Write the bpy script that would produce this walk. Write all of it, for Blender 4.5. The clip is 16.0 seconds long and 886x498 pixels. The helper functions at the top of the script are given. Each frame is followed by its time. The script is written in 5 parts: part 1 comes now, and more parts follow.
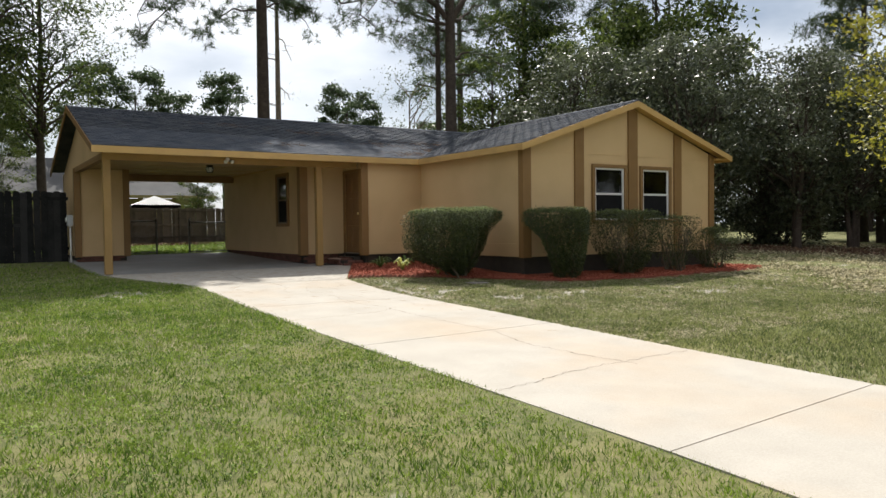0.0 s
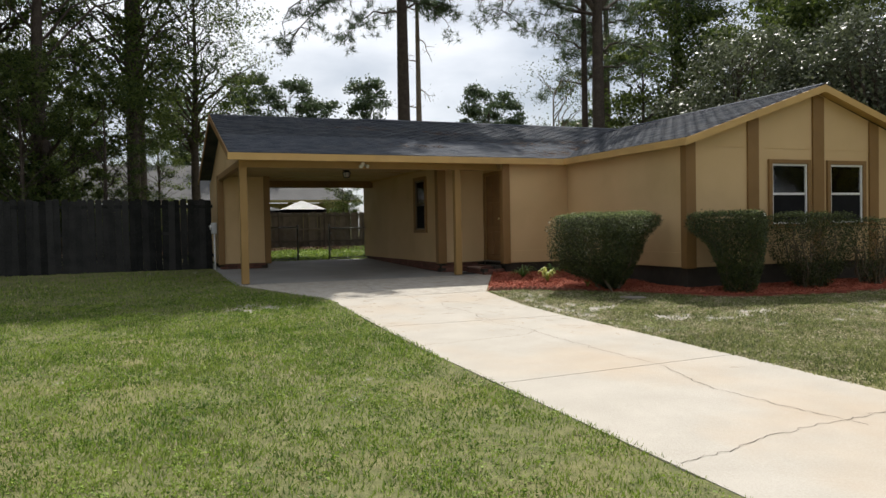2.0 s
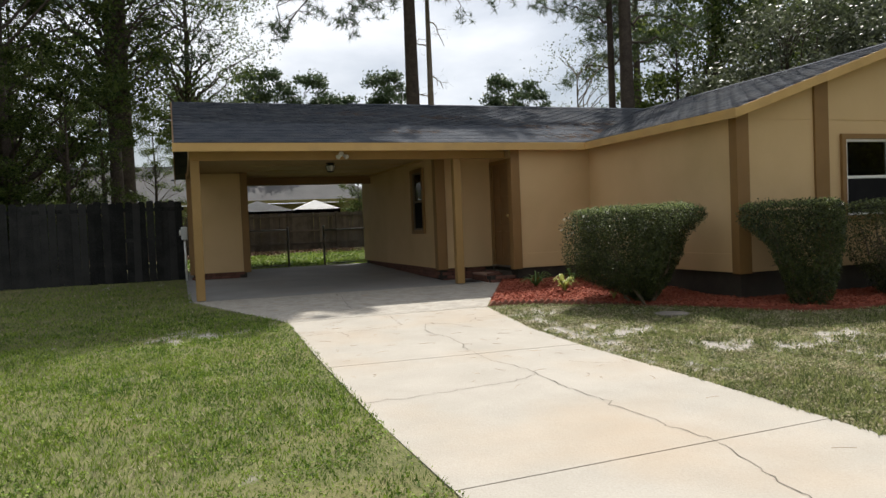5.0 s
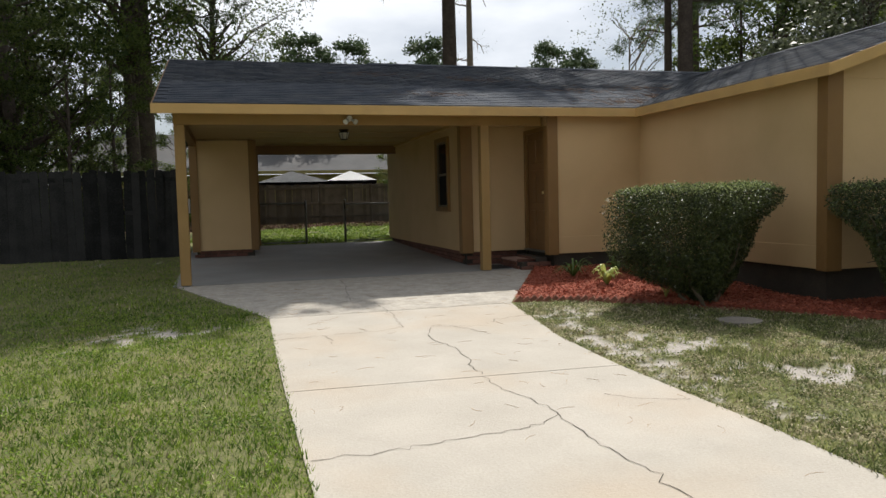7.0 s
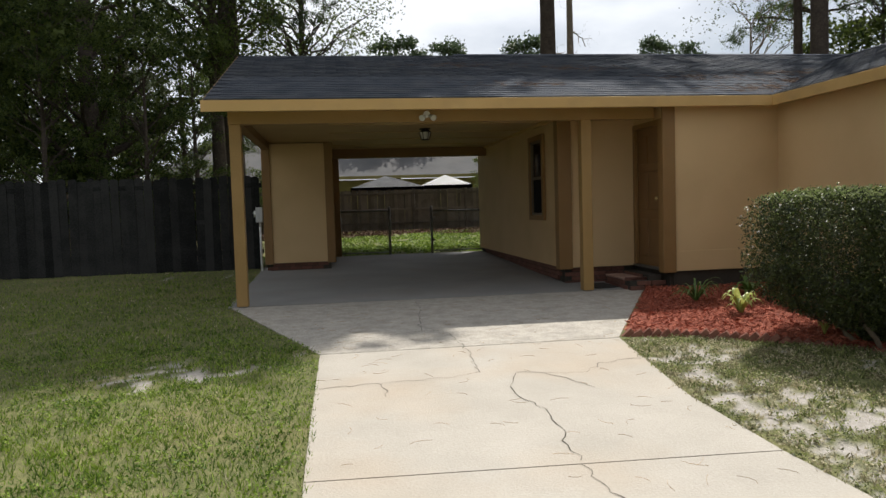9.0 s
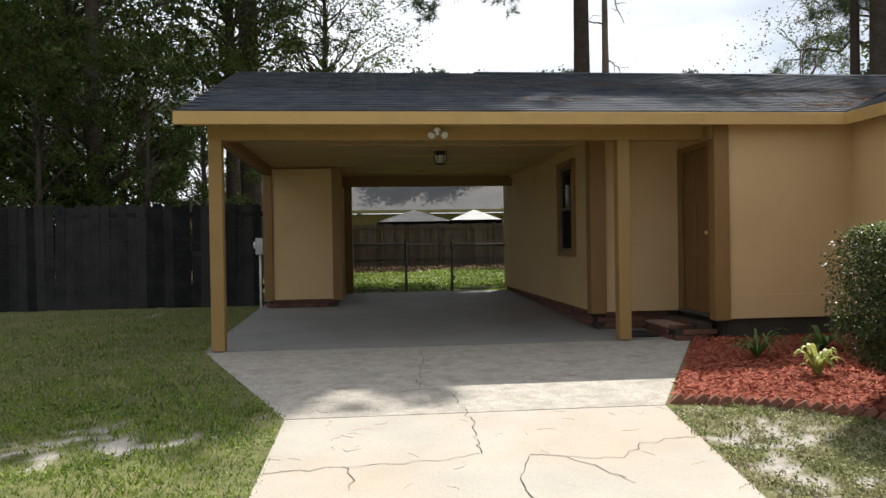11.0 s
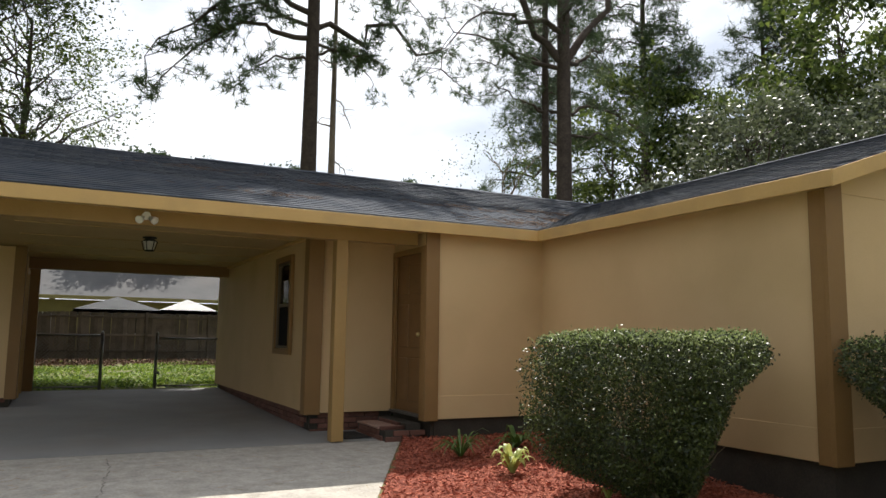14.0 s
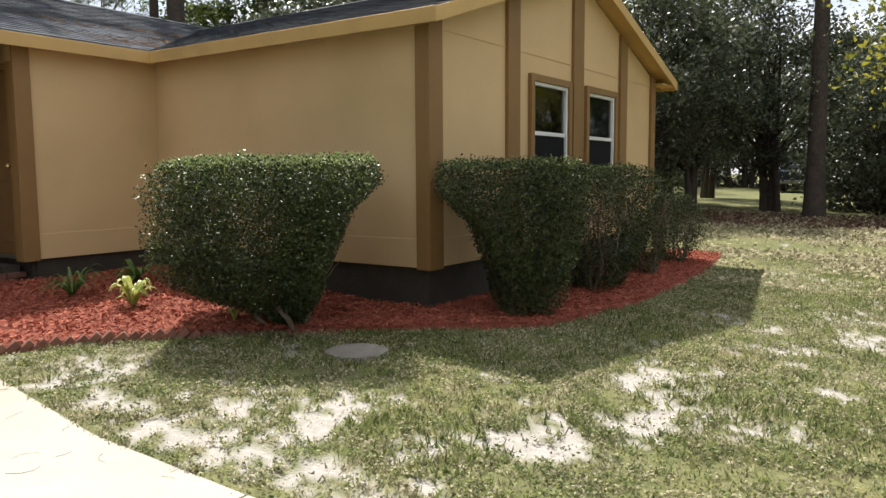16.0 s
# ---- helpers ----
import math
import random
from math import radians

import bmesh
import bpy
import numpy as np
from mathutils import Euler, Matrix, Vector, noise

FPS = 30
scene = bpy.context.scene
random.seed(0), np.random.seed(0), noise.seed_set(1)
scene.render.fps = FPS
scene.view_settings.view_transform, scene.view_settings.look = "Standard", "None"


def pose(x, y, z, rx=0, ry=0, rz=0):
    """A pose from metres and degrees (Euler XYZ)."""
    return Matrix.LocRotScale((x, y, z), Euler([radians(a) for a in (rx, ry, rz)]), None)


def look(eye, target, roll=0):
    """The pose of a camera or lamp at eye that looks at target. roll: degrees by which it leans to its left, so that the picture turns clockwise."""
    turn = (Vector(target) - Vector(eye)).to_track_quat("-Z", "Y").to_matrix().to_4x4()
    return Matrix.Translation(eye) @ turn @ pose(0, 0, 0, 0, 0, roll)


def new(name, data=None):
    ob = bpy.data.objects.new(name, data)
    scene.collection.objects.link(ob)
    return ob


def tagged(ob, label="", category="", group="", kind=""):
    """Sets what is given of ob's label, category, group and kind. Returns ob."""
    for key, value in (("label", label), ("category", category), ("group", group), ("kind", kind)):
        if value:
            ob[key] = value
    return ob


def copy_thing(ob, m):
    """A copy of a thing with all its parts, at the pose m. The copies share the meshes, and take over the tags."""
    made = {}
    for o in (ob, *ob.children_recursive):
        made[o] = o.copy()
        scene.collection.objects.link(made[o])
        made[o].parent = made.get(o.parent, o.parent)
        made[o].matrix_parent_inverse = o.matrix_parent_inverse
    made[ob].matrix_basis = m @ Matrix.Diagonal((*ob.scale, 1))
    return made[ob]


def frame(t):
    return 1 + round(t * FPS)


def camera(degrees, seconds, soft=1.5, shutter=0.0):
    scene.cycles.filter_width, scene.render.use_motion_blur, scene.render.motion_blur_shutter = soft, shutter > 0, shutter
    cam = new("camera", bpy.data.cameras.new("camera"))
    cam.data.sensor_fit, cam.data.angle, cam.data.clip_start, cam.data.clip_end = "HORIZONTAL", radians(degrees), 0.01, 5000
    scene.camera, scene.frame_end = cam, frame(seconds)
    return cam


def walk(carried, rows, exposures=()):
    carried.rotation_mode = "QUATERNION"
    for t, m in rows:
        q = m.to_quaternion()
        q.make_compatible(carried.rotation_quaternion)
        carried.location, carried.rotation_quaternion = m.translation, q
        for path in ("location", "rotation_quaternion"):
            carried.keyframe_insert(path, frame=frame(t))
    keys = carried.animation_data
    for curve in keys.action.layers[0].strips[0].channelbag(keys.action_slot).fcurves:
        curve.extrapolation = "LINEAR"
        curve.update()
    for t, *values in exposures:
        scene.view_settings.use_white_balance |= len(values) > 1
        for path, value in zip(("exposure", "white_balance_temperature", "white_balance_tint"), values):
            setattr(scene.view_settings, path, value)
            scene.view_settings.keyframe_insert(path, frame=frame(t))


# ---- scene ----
cam = camera(61.4, 16.0)
PATH = [
    (0, (0.44, -0.08, 0.918), (1.527, 1.598, 0.856), -0.7),
    (0.5, (0.53, 0.139, 0.957), (1.451, 1.913, 0.892), -0.5),
    (1, (0.753, 0.438, 0.983), (1.535, 2.279, 0.934), 0.7),
    (1.5, (0.915, 0.714, 0.985), (1.709, 2.549, 0.947), -0.0),
    (2, (1.052, 1.079, 1.045), (1.802, 2.932, 0.99), -1.1),
    (2.5, (1.286, 1.408, 1.041), (1.918, 3.306, 1.042), -1.4),
    (3, (1.57, 1.768, 1.064), (2.212, 3.662, 1.027), -1.3),
    (3.5, (1.814, 2.138, 1.083), (2.455, 4.032, 1.045), -1.5),
    (3.7, (1.932, 2.277, 1.086), (2.589, 4.166, 1.043), -1.5),
    (5.8, (2.969, 3.924, 1.103), (3.634, 5.809, 1.037), -2.5),
    (6, (3.048, 4.087, 1.108), (3.747, 5.959, 1.048), -1.6),
    (6.5, (3.289, 4.469, 1.145), (3.991, 6.339, 1.046), -2.4),
    (7, (3.57, 4.846, 1.167), (4.117, 6.765, 1.035), -1.4),
    (7.5, (3.746, 5.212, 1.169), (4.258, 7.141, 1.048), -1.4),
    (8, (3.873, 5.629, 1.2), (4.348, 7.569, 1.093), -2.2),
    (8.5, (4.05, 6.044, 1.205), (4.349, 8.019, 1.103), -1.3),
    (8.7, (4.077, 6.189, 1.225), (4.371, 8.164, 1.106), -1.6),
    (11, (4.57, 7.775, 1.161), (4.771, 9.765, 1.146), -0.9),
    (11.5, (4.593, 7.85, 1.184), (4.778, 9.842, 1.183), -0.7),
    (12, (4.639, 7.852, 1.179), (4.813, 9.843, 1.245), -0.8),
    (12.5, (4.635, 7.836, 1.202), (4.808, 9.825, 1.332), -0.1),
    (13, (4.615, 7.844, 1.182), (4.863, 9.819, 1.383), 0.6),
    (13.5, (4.705, 7.835, 1.165), (5.262, 9.74, 1.411), 0.8),
    (14, (4.649, 7.891, 1.201), (5.548, 9.662, 1.438), 0.8),
    (14.5, (4.405, 7.944, 1.286), (5.627, 9.515, 1.483), 0.7),
    (15, (4.438, 7.928, 1.191), (5.874, 9.319, 1.249), 0.2),
    (15.5, (4.502, 7.876, 1.137), (6.068, 9.113, 1.009), -0.1),
    (16, (4.579, 7.868, 1.113), (6.219, 8.996, 0.916), -0.4),
]
walk(cam, [(t, look(eye, target, roll)) for t, eye, target, roll in PATH],
     exposures=[(0, 0.36), (1.0, 0.14), (3.5, 0.22), (6.5, 0.12), (8.5, 0.12), (11, 0.46), (12, 0.66), (12.8, 0.64), (13.5, 0.6), (14.3, 0.56), (15.0, 0.6), (15.5, 0.66), (16, 0.74)])

# ---- world, sun, light ----
SUN = Vector((0.38, 0.57, 1.0)).normalized()
world = bpy.data.worlds.new("sky")
scene.world = world
world.use_nodes = True
wn, wl = world.node_tree.nodes, world.node_tree.links
wn.clear()
sky = wn.new("ShaderNodeTexSky")
sky.sky_type, sky.sun_disc = "NISHITA", False
sky.sun_elevation, sky.sun_rotation = math.asin(SUN.z), math.atan2(SUN.x, SUN.y)
sky.dust_density, sky.air_density = 1.0, 1.0
wco = wn.new("ShaderNodeTexCoord")
wno = wn.new("ShaderNodeTexNoise")
wno.inputs["Scale"].default_value, wno.inputs["Detail"].default_value = 2.6, 7
wmap = wn.new("ShaderNodeMapping")
wmap.inputs["Scale"].default_value = (1, 1, 2.6)
wramp = wn.new("ShaderNodeValToRGB")
wramp.color_ramp.elements[0].position, wramp.color_ramp.elements[1].position = 0.22, 0.58
wmix = wn.new("ShaderNodeMix")
wmix.data_type = "RGBA"
wmix.inputs["B"].default_value = (16.4, 17.0, 18.0, 1)
wbg = wn.new("ShaderNodeBackground")
wout = wn.new("ShaderNodeOutputWorld")
wl.new(wco.outputs["Generated"], wmap.inputs["Vector"])
wl.new(wmap.outputs["Vector"], wno.inputs["Vector"])
wl.new(wno.outputs["Fac"], wramp.inputs["Fac"])
wl.new(wramp.outputs["Color"], wmix.inputs["Factor"])
wl.new(sky.outputs["Color"], wmix.inputs["A"])
wdot, wgain = wn.new("ShaderNodeVectorMath"), wn.new("ShaderNodeMapRange")
wdot.operation = "DOT_PRODUCT"
wdot.inputs[1].default_value = SUN
wl.new(wco.outputs["Generated"], wdot.inputs[0])
wgain.inputs["From Min"].default_value, wgain.inputs["From Max"].default_value = -0.3, 0.75
wgain.inputs["To Min"].default_value, wgain.inputs["To Max"].default_value = 0.032, 0.057
wl.new(wdot.outputs["Value"], wgain.inputs["Value"])
wl.new(wgain.outputs["Result"], wbg.inputs["Strength"])
wl.new(wmix.outputs["Result"], wbg.inputs["Color"])
wl.new(wbg.outputs["Background"], wout.inputs["Surface"])
sun_data = bpy.data.lights.new("sun", "SUN")
sun_data.energy, sun_data.angle, sun_data.color = 5.1, radians(0.55), (1.0, 0.955, 0.885)
sun = new("sun", sun_data)
sun.matrix_world = look(SUN * 60, (0, 0, 0))


# ---- materials ----
def material(name, a, b, rough=0.8, scale=6.0, fine=60.0, bump=0.15, metal=0.0, island=0.0, obj=0.0, translucent=0.0, spec=0.5, dirt=None, dirt_scale=1.2, dirt_amount=0.5):
    """Two colours mixed at two scales of noise, with fine relief; island/obj vary the value piece by piece."""
    m = bpy.data.materials.new(name)
    m.use_nodes = True
    n, l = m.node_tree.nodes, m.node_tree.links
    n.clear()
    geo = n.new("ShaderNodeNewGeometry")
    n1, n2 = n.new("ShaderNodeTexNoise"), n.new("ShaderNodeTexNoise")
    n1.inputs["Scale"].default_value, n1.inputs["Detail"].default_value = scale, 4
    n2.inputs["Scale"].default_value, n2.inputs["Detail"].default_value = fine, 3
    for t in (n1, n2):
        l.new(geo.outputs["Position"], t.inputs["Vector"])
    add = n.new("ShaderNodeMath")
    add.operation = "ADD"
    l.new(n1.outputs["Fac"], add.inputs[0])
    l.new(n2.outputs["Fac"], add.inputs[1])
    last = add.outputs[0]
    for amount, socket in ((island, geo.outputs["Random Per Island"]), (obj, None)):
        if amount:
            if socket is None:
                socket = n.new("ShaderNodeObjectInfo").outputs["Random"]
            ma = n.new("ShaderNodeMath")
            ma.operation = "MULTIPLY_ADD"
            l.new(socket, ma.inputs[0])
            ma.inputs[1].default_value = amount
            l.new(last, ma.inputs[2])
            sub = n.new("ShaderNodeMath")
            sub.operation = "SUBTRACT"
            l.new(ma.outputs[0], sub.inputs[0])
            sub.inputs[1].default_value = amount / 2
            last = sub.outputs[0]
    mr = n.new("ShaderNodeMapRange")
    mr.inputs["From Min"].default_value, mr.inputs["From Max"].default_value = 0.65, 1.35
    l.new(last, mr.inputs["Value"])
    mix = n.new("ShaderNodeMix")
    mix.data_type = "RGBA"
    mix.inputs["A"].default_value, mix.inputs["B"].default_value = (*a, 1), (*b, 1)
    l.new(mr.outputs["Result"], mix.inputs["Factor"])
    colour = mix.outputs["Result"]
    if dirt:
        nd = n.new("ShaderNodeTexNoise")
        nd.inputs["Scale"].default_value, nd.inputs["Detail"].default_value = dirt_scale, 6
        l.new(geo.outputs["Position"], nd.inputs["Vector"])
        rd = n.new("ShaderNodeMapRange")
        rd.inputs["From Min"].default_value, rd.inputs["From Max"].default_value = 0.5, 0.75
        rd.inputs["To Max"].default_value = dirt_amount
        l.new(nd.outputs["Fac"], rd.inputs["Value"])
        md = n.new("ShaderNodeMix")
        md.data_type = "RGBA"
        md.inputs["B"].default_value = (*dirt, 1)
        l.new(rd.outputs["Result"], md.inputs["Factor"])
        l.new(colour, md.inputs["A"])
        colour = md.outputs["Result"]
    p = n.new("ShaderNodeBsdfPrincipled")
    p.inputs["Roughness"].default_value, p.inputs["Metallic"].default_value = rough, metal
    p.inputs["Specular IOR Level"].default_value = spec
    l.new(colour, p.inputs["Base Color"])
    if bump:
        bp = n.new("ShaderNodeBump")
        bp.inputs["Strength"].default_value, bp.inputs["Distance"].default_value = bump, 0.01
        l.new(n2.outputs["Fac"], bp.inputs["Height"])
        l.new(bp.outputs["Normal"], p.inputs["Normal"])
    out = n.new("ShaderNodeOutputMaterial")
    if translucent:
        tr, ms = n.new("ShaderNodeBsdfTranslucent"), n.new("ShaderNodeMixShader")
        l.new(colour, tr.inputs["Color"])
        ms.inputs["Fac"].default_value = translucent
        l.new(p.outputs["BSDF"], ms.inputs[1])
        l.new(tr.outputs["BSDF"], ms.inputs[2])
        l.new(ms.outputs["Shader"], out.inputs["Surface"])
    else:
        l.new(p.outputs["BSDF"], out.inputs["Surface"])
    return m


def glass_material():
    m = bpy.data.materials.new("window_glass")
    m.use_nodes = True
    n, l = m.node_tree.nodes, m.node_tree.links
    n.clear()
    fr, tr, gl = n.new("ShaderNodeFresnel"), n.new("ShaderNodeBsdfTransparent"), n.new("ShaderNodeBsdfGlossy")
    fr.inputs["IOR"].default_value = 1.7
    gl.inputs["Roughness"].default_value = 0.02
    tr.inputs["Color"].default_value = (0.84, 0.87, 0.87, 1)
    ms, out = n.new("ShaderNodeMixShader"), n.new("ShaderNodeOutputMaterial")
    l.new(fr.outputs["Fac"], ms.inputs["Fac"])
    l.new(tr.outputs["BSDF"], ms.inputs[1])
    l.new(gl.outputs["BSDF"], ms.inputs[2])
    l.new(ms.outputs["Shader"], out.inputs["Surface"])
    return m


M_STUCCO = material("yellow_siding_paint", (0.56, 0.39, 0.2), (0.63, 0.445, 0.235), 0.75, 1.3, 160, 0.12, dirt=(0.40, 0.27, 0.125), dirt_scale=0.9, dirt_amount=0.35)
M_TRIM = material("brown_trim_paint", (0.215, 0.118, 0.038), (0.26, 0.145, 0.05), 0.6, 3, 120, 0.15, obj=0.15)
M_FASCIA = material("ochre_fascia_paint", (0.50, 0.315, 0.11), (0.57, 0.37, 0.14), 0.6, 2, 90, 0.1, dirt=(0.3, 0.2, 0.09), dirt_scale=3, dirt_amount=0.3)
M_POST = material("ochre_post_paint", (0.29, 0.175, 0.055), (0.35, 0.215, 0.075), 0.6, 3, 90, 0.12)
# ceiling paint with a lowered base, so the carport's shade comes out darker
M_SOFFIT = material("shade_darkened_ceiling_paint", (0.40, 0.27, 0.115), (0.46, 0.32, 0.14), 0.7, 2, 90, 0.08)
M_SKIRT = material("dark_foundation_paint", (0.03, 0.026, 0.02), (0.055, 0.046, 0.034), 0.85, 5, 60, 0.4)
M_ROOF = material("asphalt_shingle", (0.036, 0.044, 0.06), (0.115, 0.123, 0.14), 0.95, 3, 250, 0.7, island=0.4, spec=0.25, dirt=(0.11, 0.105, 0.10), dirt_scale=1.5, dirt_amount=0.3)
M_BRICK = material("dark_red_brick", (0.10, 0.045, 0.032), (0.19, 0.085, 0.06), 0.9, 8, 120, 0.5, obj=0.5)
M_EDGE = material("edging_brick", (0.16, 0.06, 0.04), (0.27, 0.12, 0.08), 0.9, 10, 120, 0.5, obj=0.5)
M_STONE = material("flagstone", (0.30, 0.18, 0.14), (0.40, 0.27, 0.21), 0.85, 8, 90, 0.4)
M_ROUND = material("grey_stepping_stone", (0.15, 0.135, 0.115), (0.26, 0.23, 0.195), 0.95, 9, 90, 0.5)
M_CONC = material("driveway_concrete", (0.335, 0.308, 0.262), (0.42, 0.386, 0.335), 0.9, 2.2, 70, 0.4, obj=0.1, dirt=(0.40, 0.29, 0.18), dirt_scale=0.6, dirt_amount=0.5)
# grey slab concrete, its base lowered further to stand in for carport shade
M_SLAB = material("shade_darkened_concrete", (0.21, 0.21, 0.205), (0.29, 0.285, 0.275), 0.85, 1.6, 140, 0.25, dirt=(0.24, 0.21, 0.18), dirt_scale=1.1, dirt_amount=0.5)
M_FLARE = material("scuffed_rough_concrete", (0.27, 0.252, 0.22), (0.47, 0.43, 0.37), 0.95, 9, 38, 0.9, dirt=(0.22, 0.20, 0.16), dirt_scale=3.5, dirt_amount=0.55)
M_CRACK = material("crack_dirt", (0.02, 0.016, 0.012), (0.06, 0.05, 0.034), 1.0, 20, 90, 0.3)
M_JOINT = material("joint_sand", (0.10, 0.085, 0.06), (0.2, 0.17, 0.12), 1.0, 6, 90, 0.3)
M_MULCH = material("red_mulch", (0.24, 0.055, 0.03), (0.46, 0.14, 0.08), 0.95, 12, 60, 0.6, island=0.9)
M_MULCHBED = material("red_mulch_bed", (0.13, 0.028, 0.015), (0.30, 0.075, 0.04), 0.95, 30, 70, 1.0)
M_GRASS = material("grass_blades", (0.06, 0.12, 0.014), (0.25, 0.35, 0.05), 0.6, 0.9, 5, 0, island=1.0, translucent=0.35, spec=0.25, dirt=(0.30, 0.34, 0.08), dirt_scale=1.8, dirt_amount=0.35)
M_DRYGRASS = material("dry_grass_blades", (0.17, 0.155, 0.085), (0.58, 0.52, 0.35), 0.7, 0.9, 9, 0, island=1.3, translucent=0.42, spec=0.3)
M_GRASS2 = material("dull_lawn_weeds", (0.085, 0.112, 0.036), (0.31, 0.335, 0.125), 0.6, 0.9, 5, 0, island=1.3, translucent=0.42, spec=0.3)
M_LEAF = material("tree_leaves", (0.028, 0.05, 0.012), (0.12, 0.155, 0.036), 0.5, 0.35, 3, 0, island=1.0, translucent=0.52, spec=0.3)
M_LEAFDARK = material("dark_evergreen_leaves", (0.04, 0.053, 0.028), (0.135, 0.155, 0.085), 0.42, 0.35, 3, 0, island=1.1, translucent=0.36, spec=0.65)
M_LEAFYEL = material("yellow_green_leaves", (0.16, 0.17, 0.02), (0.33, 0.30, 0.05), 0.5, 0.5, 3, 0, island=0.7, translucent=0.5)
M_NEEDLE = material("pine_needles", (0.03, 0.058, 0.022), (0.085, 0.125, 0.05), 0.5, 0.5, 3, 0, island=0.6, translucent=0.25)
M_BUSH = material("shrub_leaves", (0.013, 0.023, 0.005), (0.08, 0.1, 0.023), 0.42, 1.5, 9, 0, island=1.1, translucent=0.22, spec=0.5)
# pale leaf colour that stands in for sun and gloss on the shrubs
M_BUSHSUN = material("sunlit_shrub_leaves", (0.17, 0.23, 0.075), (0.34, 0.39, 0.16), 0.5, 3, 9, 0, island=0.6, translucent=0.3, spec=0.3)
M_HOSTA = material("variegated_hosta_leaf", (0.22, 0.31, 0.05), (0.52, 0.53, 0.18), 0.45, 14, 40, 0, island=0.7, translucent=0.35)
M_FERN = material("green_strap_leaf", (0.05, 0.11, 0.02), (0.14, 0.22, 0.05), 0.45, 5, 20, 0, island=0.6, translucent=0.3)
M_BARK = material("pine_bark", (0.045, 0.036, 0.03), (0.10, 0.08, 0.066), 0.95, 5, 22, 1.0, spec=0.15)
M_DEADBARK = material("pale_dead_bark", (0.16, 0.125, 0.10), (0.30, 0.25, 0.20), 0.95, 5, 22, 0.8)
M_STEM = material("shrub_stem", (0.10, 0.075, 0.05), (0.20, 0.16, 0.11), 0.95, 12, 60, 0.5)
M_FENCE = material("weathered_fence_board", (0.014, 0.0145, 0.0145), (0.043, 0.043, 0.042), 0.95, 3, 40, 0.5, obj=0.6, spec=0.08)
M_FENCE2 = material("grey_brown_fence_board", (0.065, 0.052, 0.037), (0.15, 0.12, 0.088), 0.95, 3, 40, 0.5, obj=0.6)
M_DOOR = material("brown_door_paint", (0.16, 0.082, 0.03), (0.21, 0.11, 0.04), 0.5, 4, 80, 0.12)
M_WHITE = material("white_vinyl", (0.72, 0.72, 0.70), (0.8, 0.8, 0.78), 0.45, 4, 80, 0.03)
M_BLIND = material("white_blind_slat", (0.68, 0.66, 0.62), (0.76, 0.74, 0.70), 0.5, 4, 80, 0.03)
M_METAL = material("dull_galvanised_steel", (0.16, 0.16, 0.155), (0.25, 0.25, 0.24), 0.5, 8, 60, 0.1, metal=0.7)
M_BLACK = material("black_rubber", (0.012, 0.012, 0.012), (0.03, 0.028, 0.025), 0.9, 20, 120, 0.6)
M_BRASS = material("brass", (0.6, 0.45, 0.2), (0.75, 0.6, 0.3), 0.3, 20, 60, 0.05, metal=1.0)
M_LAMPGLASS = material("clear_lamp_glass", (0.55, 0.55, 0.52), (0.7, 0.7, 0.66), 0.15, 20, 60, 0.05)
M_PVC = material("grey_conduit", (0.42, 0.43, 0.44), (0.55, 0.56, 0.57), 0.5, 10, 60, 0.05)
M_NROOF = material("grey_neighbour_roof", (0.062, 0.062, 0.064), (0.105, 0.104, 0.104), 0.95, 0.9, 30, 0.3, dirt=(0.1, 0.09, 0.085), dirt_scale=0.35, dirt_amount=0.6)
M_NWALL = material("olive_neighbour_wall", (0.20, 0.17, 0.07), (0.28, 0.24, 0.10), 0.8, 2, 30, 0.1)
M_TENT = material("white_canopy_cloth", (0.78, 0.78, 0.78), (0.84, 0.84, 0.84), 0.8, 3, 40, 0.05)
M_TARP = material("grey_canopy_cloth", (0.10, 0.105, 0.11), (0.14, 0.145, 0.15), 0.8, 3, 40, 0.05)
M_CAR = material("dark_blue_car_paint", (0.012, 0.016, 0.03), (0.02, 0.025, 0.045), 0.25, 5, 40, 0.0)
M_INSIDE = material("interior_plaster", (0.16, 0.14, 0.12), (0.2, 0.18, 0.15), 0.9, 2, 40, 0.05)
M_STRAW = material("brown_pine_straw", (0.26, 0.17, 0.09), (0.42, 0.29, 0.17), 0.9, 20, 60, 0, island=0.7)
M_RUST = material("rusty_pine_straw", (0.085, 0.048, 0.03), (0.19, 0.115, 0.068), 0.95, 20, 60, 0, island=0.7)
M_GLASS = glass_material()
M_BRONZE = material("brown_window_frame", (0.10, 0.075, 0.045), (0.14, 0.105, 0.065), 0.5, 4, 80, 0.03)
M_SCREEN = material("dark_insect_screen", (0.012, 0.012, 0.013), (0.02, 0.02, 0.021), 0.95, 4, 300, 0.1, spec=0.08)


# ---- helpers of this scene ----
def thing(name, at, label, category, group="", kind=""):
    ob = new(name)
    ob.location = at
    return tagged(ob, label, category, group, kind)


def attach(ob, parent):
    ob.parent = parent
    if parent.data is None:
        ob.matrix_parent_inverse = Matrix.Translation(-parent.location)
    return ob


def part(name, bm, mat, parent=None, label="", smooth=False):
    me = bpy.data.meshes.new(name)
    bm.normal_update()
    bm.to_mesh(me)
    bm.free()
    me.materials.append(mat)
    if smooth:
        me.polygons.foreach_set("use_smooth", [True] * len(me.polygons))
    ob = new(name, me)
    if parent is not None:
        attach(ob, parent)
    if label:
        ob["label"] = label
    return ob


